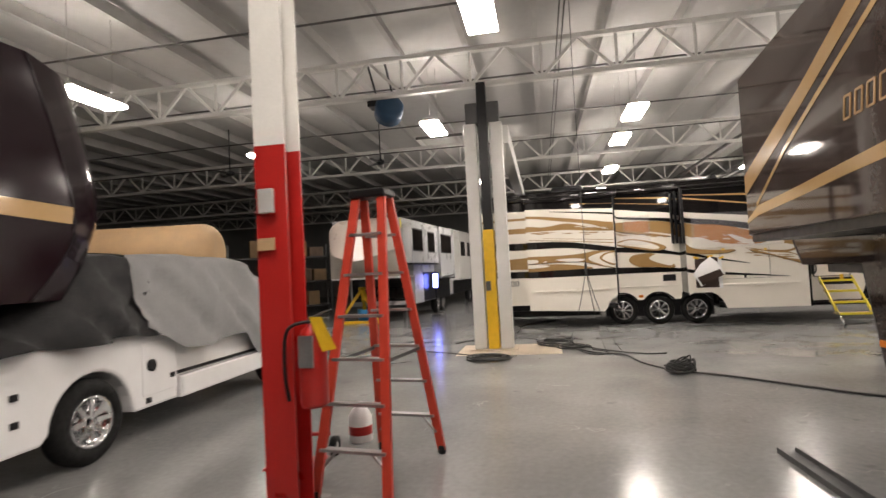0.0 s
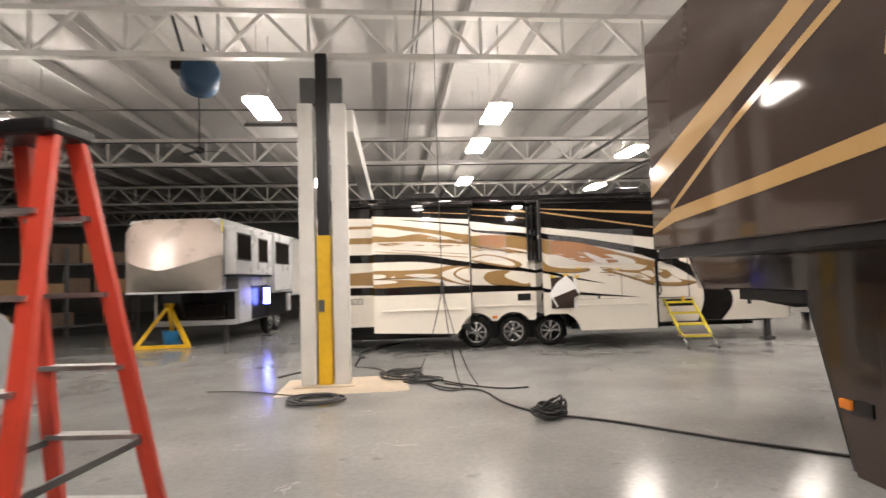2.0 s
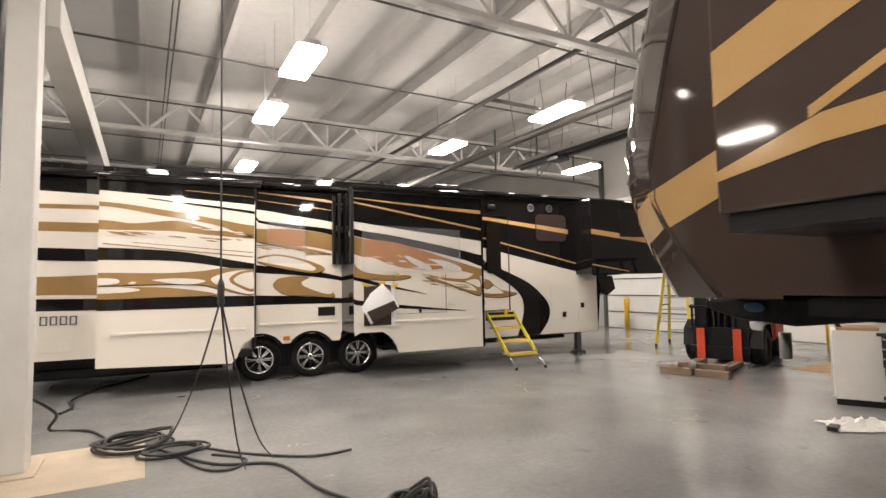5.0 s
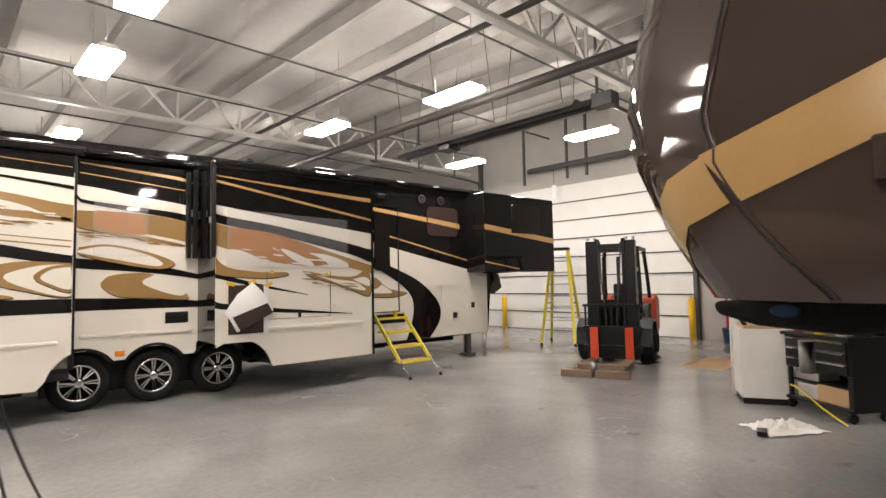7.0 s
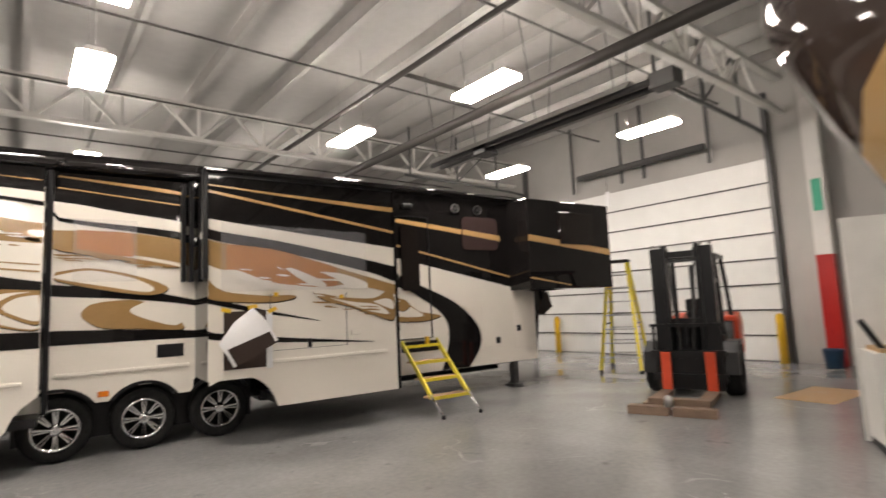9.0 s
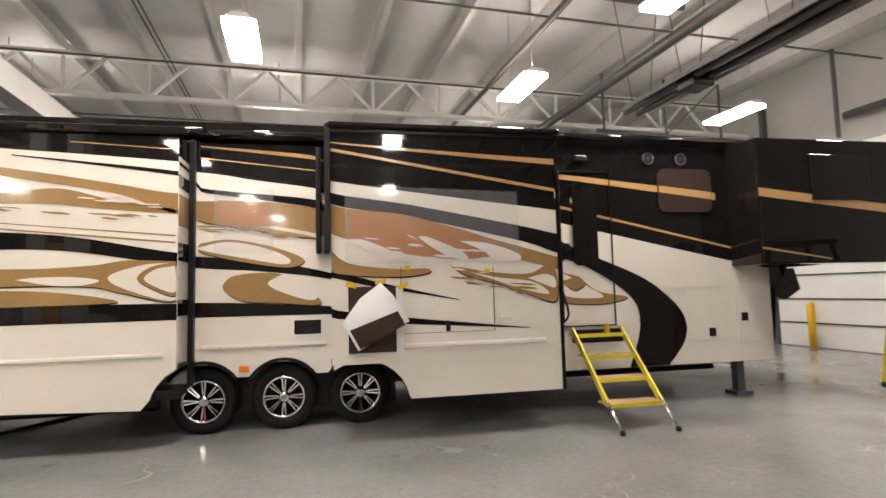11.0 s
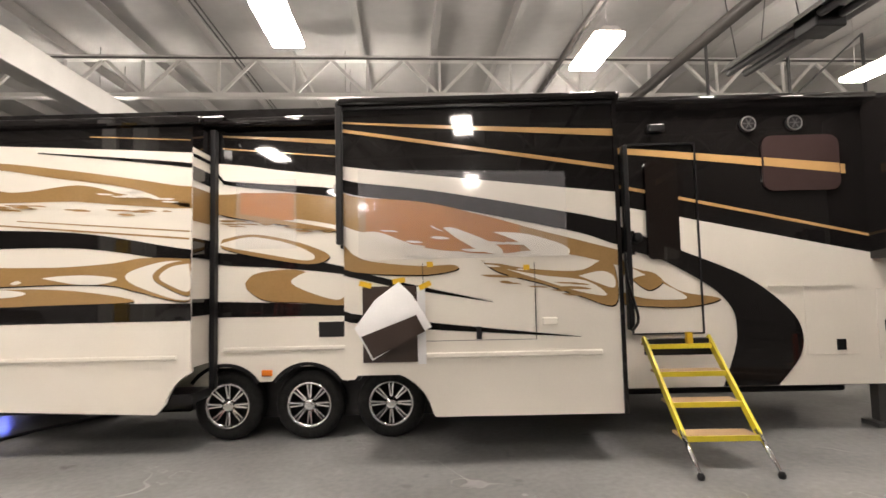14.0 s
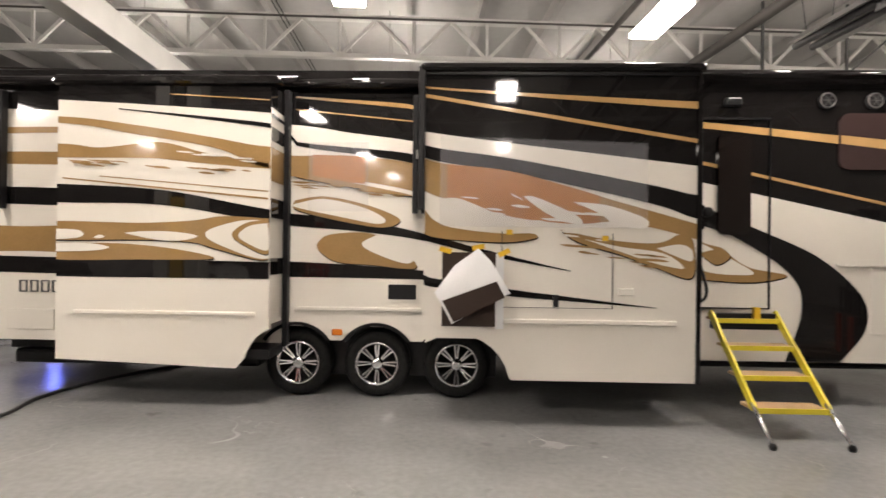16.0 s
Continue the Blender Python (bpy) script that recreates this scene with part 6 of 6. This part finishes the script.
# ---- forklift ----
def forklift():
    t = thing("forklift", pose(10.07, 11.8, 0, 0, 0, -68), "worn orange and black forklift with forks lowered", "forklift")
    bm = nb()
    prism(bm, [(-0.1, 0.25), (1.9, 0.25), (2.15, 0.5), (2.15, 1.05), (1.7, 1.15), (1.25, 1.1), (0.9, 0.75), (0.2, 0.7), (-0.1, 0.95)], -0.52, 0.52, "x")
    bevelled(bm, 0.04)
    part("chassis", bm, M_BLACK, t)
    bm = nb()
    prism(bm, [(1.35, 0.3), (2.2, 0.45), (2.25, 1.15), (1.9, 1.28), (1.35, 1.2)], -0.6, 0.6, "x")
    bevelled(bm, 0.07, 3)
    part("counterweight", bm, M_ORED, t, "rounded orange counterweight")
    for s in (-1, 1):
        m = pose(s * 0.58, 0, 0.36, 0, 90 * s, 0)
        bm = nb()
        lathe(bm, [(0.18, -0.13), (0.33, -0.14), (0.36, -0.1), (0.36, 0.1), (0.33, 0.14), (0.18, 0.13)], m, 28, True)
        w = part("front_wheel", bm, M_RUBBER, t)
        bm = nb()
        lathe(bm, [(0.18, 0.1), (0.15, 0.04), (0.07, 0.05), (0.05, 0.09)], m, 20)
        part("rim", bm, M_GREYSTEEL, w)
        m = pose(s * 0.5, 1.62, 0.27, 0, 90 * s, 0)
        bm = nb()
        lathe(bm, [(0.12, -0.1), (0.27, -0.1), (0.27, 0.1), (0.12, 0.1)], m, 24, True)
        part("rear_wheel", bm, M_RUBBER, t)
        bm = nb()
        quad_box(bm, s * 0.38 - 0.09, s * 0.38 + 0.09, -0.42, -0.20, 0.1, 2.42)
        part("mast_rail", bm, M_BLACK, t)
        bm = nb()
        quad_box(bm, s * 0.255 - 0.03, s * 0.255 + 0.03, -0.44, -0.26, 0.15, 2.46)
        part("inner_rail", bm, M_BLACK, t)
        bm = nb()
        tube(bm, [(s * 0.14, -0.33, 0.3), (s * 0.14, -0.33, 2.1)], 0.035)
        part("lift_cylinder", bm, M_BLACK, t)
        # fork: upright shank and blade
        bm = nb()
        quad_box(bm, s * 0.33 - 0.075, s * 0.33 + 0.075, -0.58, -0.53, 0.06, 0.72)
        part("fork_shank", bm, M_ORED, t, "orange painted fork shank")
        bm = nb()
        prism(bm, [(-0.55, 0.02), (-0.55, 0.08), (-1.75, 0.05), (-1.75, 0.03)], s * 0.33 - 0.07, s * 0.33 + 0.07, "x")
        part("fork_blade", bm, M_GREYSTEEL, t)
        # overhead guard posts
        bm = nb()
        tube(bm, spline([(s * 0.48, 0.05, 0.95), (s * 0.46, 0.15, 1.6), (s * 0.42, 0.25, 2.26)], 4), 0.04)
        part("guard_post", bm, M_BLACK, t)
        bm = nb()
        tube(bm, spline([(s * 0.48, 1.5, 1.15), (s * 0.46, 1.35, 1.7), (s * 0.42, 1.2, 2.26)], 4), 0.04)
        part("guard_post", bm, M_BLACK, t)
    box_part("front_axle", -0.62, 0.62, -0.2, 0.3, 0.16, 0.72, M_BLACK, t, "", 0.04)
    box_part("dashboard", -0.42, 0.42, 0.05, 0.35, 0.7, 1.22, M_BLACK, t, "", 0.06)
    box_part("engine_cover", -0.42, 0.42, 0.62, 1.5, 0.6, 1.0, M_BLACK, t, "", 0.05)
    for s in (-1, 1):
        bm = nb()
        prism(bm, [(-0.42, 0.36), (-0.36, 0.70), (-0.1, 0.86), (0.36, 0.86), (0.5, 0.5), (0.42, 0.5), (0.32, 0.79), (-0.08, 0.79), (-0.29, 0.66), (-0.34, 0.36)], s * 0.44 - (0.0 if s > 0 else 0.28), s * 0.44 + (0.28 if s > 0 else 0.0), "x")
        part("fender", bm, M_BLACK, t)
        bm = nb()
        lathe(bm, [(0.05, 0), (0.06, 0.02), (0.05, 0.1), (0.02, 0.12)], pose(s * 0.4, 0.1, 1.85, 90), 14)
        part("headlamp", bm, M_STEEL, t, "round work headlamp")
        bm = nb()
        tube(bm, spline([(s * 0.2, -0.36, 2.4), (s * 0.17, -0.44, 1.6), (s * 0.1, -0.46, 0.9), (s * 0.12, -0.48, 0.6)], 6), 0.014, 6)
        part("hydraulic_hose", bm, M_CABLE, t)
        for x in (0.30, 0.44):
            bm = nb()
            lathe(bm, [(0.03, 0), (0.035, 0.02), (0.03, 0.05)], pose(s * x, -0.33, 2.44), 10)
            part("mast_roller", bm, M_STEEL, t)
        bm = nb()
        quad_box(bm, s * 0.33 - 0.095, s * 0.33 + 0.095, -1.85, -0.62, 0.055, 0.13)
        part("fork_sleeve", bm, M_WOOD, t, "worn brown block on the fork")
    box_part("lower_plate", -0.5, 0.5, -0.47, -0.42, 0.12, 0.62, M_BLACK, t)
    for z in (0.3, 1.15, 2.26):
        box_part("mast_crossbar", -0.42, 0.42, -0.36, -0.28, z, z + 0.1, M_BLACK, t)
    bm = nb()
    for z in (0.25, 0.62):
        quad_box(bm, -0.55, 0.55, -0.53, -0.45, z, z + 0.12)
    for s in range(5):
        x = -0.5 + s * 0.25
        quad_box(bm, x - 0.02, x + 0.02, -0.50, -0.47, 0.74, 1.15)
    quad_box(bm, -0.55, 0.55, -0.51, -0.46, 1.12, 1.17)
    part("carriage", bm, M_BLACK, t, "black carriage with load backrest")
    for i in range(6):
        y = 0.2 + i * 0.2
        box_part("guard_bar", -0.40, 0.40, y, y + 0.04, 2.26, 2.30, M_BLACK, t)
    for x in (-0.46, 0.40):
        box_part("guard_rail", x, x + 0.06, 0.15, 1.3, 2.25, 2.32, M_BLACK, t)
    bm = nb()
    quad_box(bm, -0.24, 0.24, 0.75, 1.2, 0.95, 1.07)
    quad_box(bm, -0.24, 0.24, 1.12, 1.25, 1.05, 1.55)
    bevelled(bm, 0.04)
    part("seat", bm, M_BLACK, t, "black vinyl seat")
    bm = nb()
    lathe(bm, [(0.15, -0.012), (0.17, 0), (0.15, 0.012), (0.14, 0)], pose(0, 0.42, 1.25, 35), 20, True)
    tube(bm, [(0, 0.28, 0.95), (0, 0.42, 1.25)], 0.02)
    part("steering_wheel", bm, M_BLACK, t)


forklift()
t = thing("pallet_blocks", pose(10.07, 11.8, 0, 0, 0, -68), "worn wooden blocks resting across the fork tips", "wood blocks")
for x0, x1, y0 in ((-0.6, -0.05, -2.05), (0.0, 0.55, -2.05), (-0.35, 0.45, -1.85)):
    box_part("block", x0, x1, y0, y0 + 0.16, 0.085 if y0 > -2 else 0.0, 0.2 if y0 > -2 else 0.12, M_WOOD, t, "", 0.01)
bm = nb()
lathe(bm, [(0.06, 0.12), (0.06, 0.24), (0.03, 0.27)], pose(-0.05, -1.98, 0), 12)
part("hitch_ball", bm, M_STEEL, t)


# ---- tool cart, white cabinet, rags ----
def tool_cart():
    t = thing("tool_cart", pose(8.17, 8.2, 0, 0, 0, -121), "black steel tool cart with drawers and clutter", "tool cart")
    # the local x runs along the front, the front faces local -y
    box_part("drawer_body", 0, 0.92, 0.02, 0.5, 0.52, 0.92, M_BLACK, t, "", 0.01)
    for i in range(3):
        z = 0.54 + i * 0.125
        d = box_part("drawer", 0.04, 0.88, -0.005, 0.02, z, z + 0.115, M_BLACK, t, "", 0.005)
        box_part("drawer_pull", 0.06, 0.86, -0.02, -0.005, z + 0.09, z + 0.108, M_CHROME, d, "silver drawer pull")
    for x in (0.02, 0.86):
        for y in (0.03, 0.45):
            box_part("post", x, x + 0.04, y, y + 0.04, 0.12, 0.52, M_BLACK, t)
            bm = nb()
            lathe(bm, [(0.02, -0.02), (0.055, -0.02), (0.06, 0), (0.055, 0.02), (0.02, 0.02)], pose(x + 0.02, y + 0.02, 0.06, 0, 90, 0), 16, True)
            part("caster", bm, M_RUBBER, t)
    box_part("lower_shelf", 0, 0.92, 0, 0.5, 0.12, 0.16, M_BLACK, t)
    box_part("top_tray", -0.02, 0.94, -0.02, 0.52, 0.92, 0.96, M_BLACK, t)
    box_part("back_panel", 0.0, 0.92, 0.49, 0.51, 0.14, 1.0, M_BLACK, t)
    box_part("side_panel", 0.9, 0.925, 0.03, 0.49, 0.14, 0.92, M_BLACK, t)
    box_part("middle_shelf", 0.02, 0.9, 0.08, 0.49, 0.36, 0.375, M_BLACK, t)


tool_cart()
CART = pose(8.17, 8.2, 0, 0, 0, -121)
for nm, x0, x1, y0, y1, z0, z1, mt, lab, cat in (
        ("carton", 0.42, 0.85, 0.05, 0.35, 0.16, 0.36, M_CARD, "open tan carton on the cart's lower shelf", "carton"),
        ("tool_box", 0.1, 0.45, 0.08, 0.35, 0.16, 0.33, M_STEEL_G, "grey metal tool box on the lower shelf", "tool box"),
        ("carton", 0.45, 0.8, 0.1, 0.34, 0.96, 1.14, M_CARD, "open tan carton standing on the cart's top", "carton"),
        ("bin", 0.06, 0.4, 0.1, 0.4, 0.375, 0.48, M_STEEL_G, "grey plastic parts bin on the middle shelf", "bin"),
        ("parts_box", 0.05, 0.30, 0.32, 0.48, 0.96, 1.06, M_ORED, "orange plastic parts box on the cart", "parts box"),
        ("battery_case", 0.7, 0.9, 0.2, 0.35, 0.96, 1.15, M_BLACK, "black power tool case on the cart", "tool case"),
        ("paper_roll", 0.1, 0.35, 0.15, 0.3, 0.96, 1.04, M_CARD, "tan roll of paper lying on the cart", "paper roll")):
    tagged(box_part(nm, x0, x1, y0, y1, z0, z1, mt, bevel=0.012, m=CART), lab, cat)
for x, y, mt, lab in ((0.15, 0.1, M_RED, "small red roll of tape on the cart"), (0.5, 0.06, M_LIME, "small yellow roll of tape on the cart"), (0.75, 0.1, M_PAPER, "small white roll of tape on the cart")):
    bm = nb()
    lathe(bm, [(0.03, 0), (0.055, 0), (0.055, 0.045), (0.03, 0.045)], pose(0, 0, 0), 20, True)
    mesh_thing("tape_roll", bm, mt, CART @ pose(x, y, 0.96), lab, "tape roll")
bm = nb()
tube(bm, spline([(0.1, -0.02, 0.3), (0.35, -0.1, 0.28), (0.7, -0.12, 0.12), (1.0, -0.15, 0.03)], 6), 0.01)
mesh_thing("air_hose", bm, M_LIME, CART, "thin yellow air hose trailing from the cart", "hose")


def white_cabinet():
    t = thing("cabinet", pose(7.95, 8.64, 0, 0, 0, -60), "white steel cabinet with a dark base", "cabinet")
    box_part("body", 0, 0.53, 0.0, 0.55, 0.08, 0.98, M_STEEL_W, t, "", 0.01)
    box_part("plinth", 0.01, 0.52, 0.02, 0.53, 0.0, 0.08, M_BLACK, t)
    box_part("top_tray", 0.05, 0.5, 0.0, 0.5, 0.98, 1.02, M_CARD, t)
    bm = nb()
    tube(bm, [(0.1, 0.1, 1.0), (-0.08, 0.0, 1.3)], 0.03)
    part("tool_handle", bm, M_BLACK, t)


white_cabinet()
bm = nb()
BOARD = pose(7.95, 8.64, 0, 0, 0, -60)
tube(bm, spline([(1.35 + 0.16 * math.cos(i * 0.7), 0.57 - 0.008 * (i % 3), 0.75 + (0.42 + 0.03 * math.sin(i * 1.9)) * math.sin(i * 0.7)) for i in range(36)], 4), 0.011, 6)
mesh_thing("hanging_hose", bm, M_CABLE, BOARD, "black hose coiled on a white board", "hose")
tagged(box_part("partition_board", -0.02, 2.0, 0.6, 0.66, 0.0, 2.4, M_STEEL_W, m=pose(7.95, 8.64, 0, 0, 0, -60)), "tall white partition board behind the tool cart", "partition board")


def rag(x, y):
    bm = nb()
    n = 22
    grid = []
    for i in range(n + 1):
        row = []
        for j in range(n + 1):
            a, b = (i / n - 0.5) * 0.7, (j / n - 0.5) * 0.5
            edge = 1 - min(1, max(abs(a) / 0.35, abs(b) / 0.25)) ** 2
            h = 0.012 + edge * 0.09 * abs(noise.noise((a * 11, b * 11, 2))) * 2.2
            row.append(bm.verts.new((a + 0.06 * noise.noise((b * 9, a * 4, 0)), b + 0.06 * noise.noise((a * 9, b * 4, 5)), h)))
        grid.append(row)
    for i in range(n):
        for j in range(n):
            bm.faces.new((grid[i][j], grid[i][j + 1], grid[i + 1][j + 1], grid[i + 1][j])).smooth = True
    mesh_thing("rag", bm, M_CLOTH, pose(x, y, 0, 0, 0, -30), "crumpled white rag lying on the floor", "rag")


rag(7.03, 7.88)
tagged(box_part("sanding_block", -0.1, 0.1, -0.05, 0.05, 0, 0.05, M_BLACK, bevel=0.012, m=pose(6.65, 7.96, 0, 0, 0, 20)), "small black block lying beside the rag", "block")
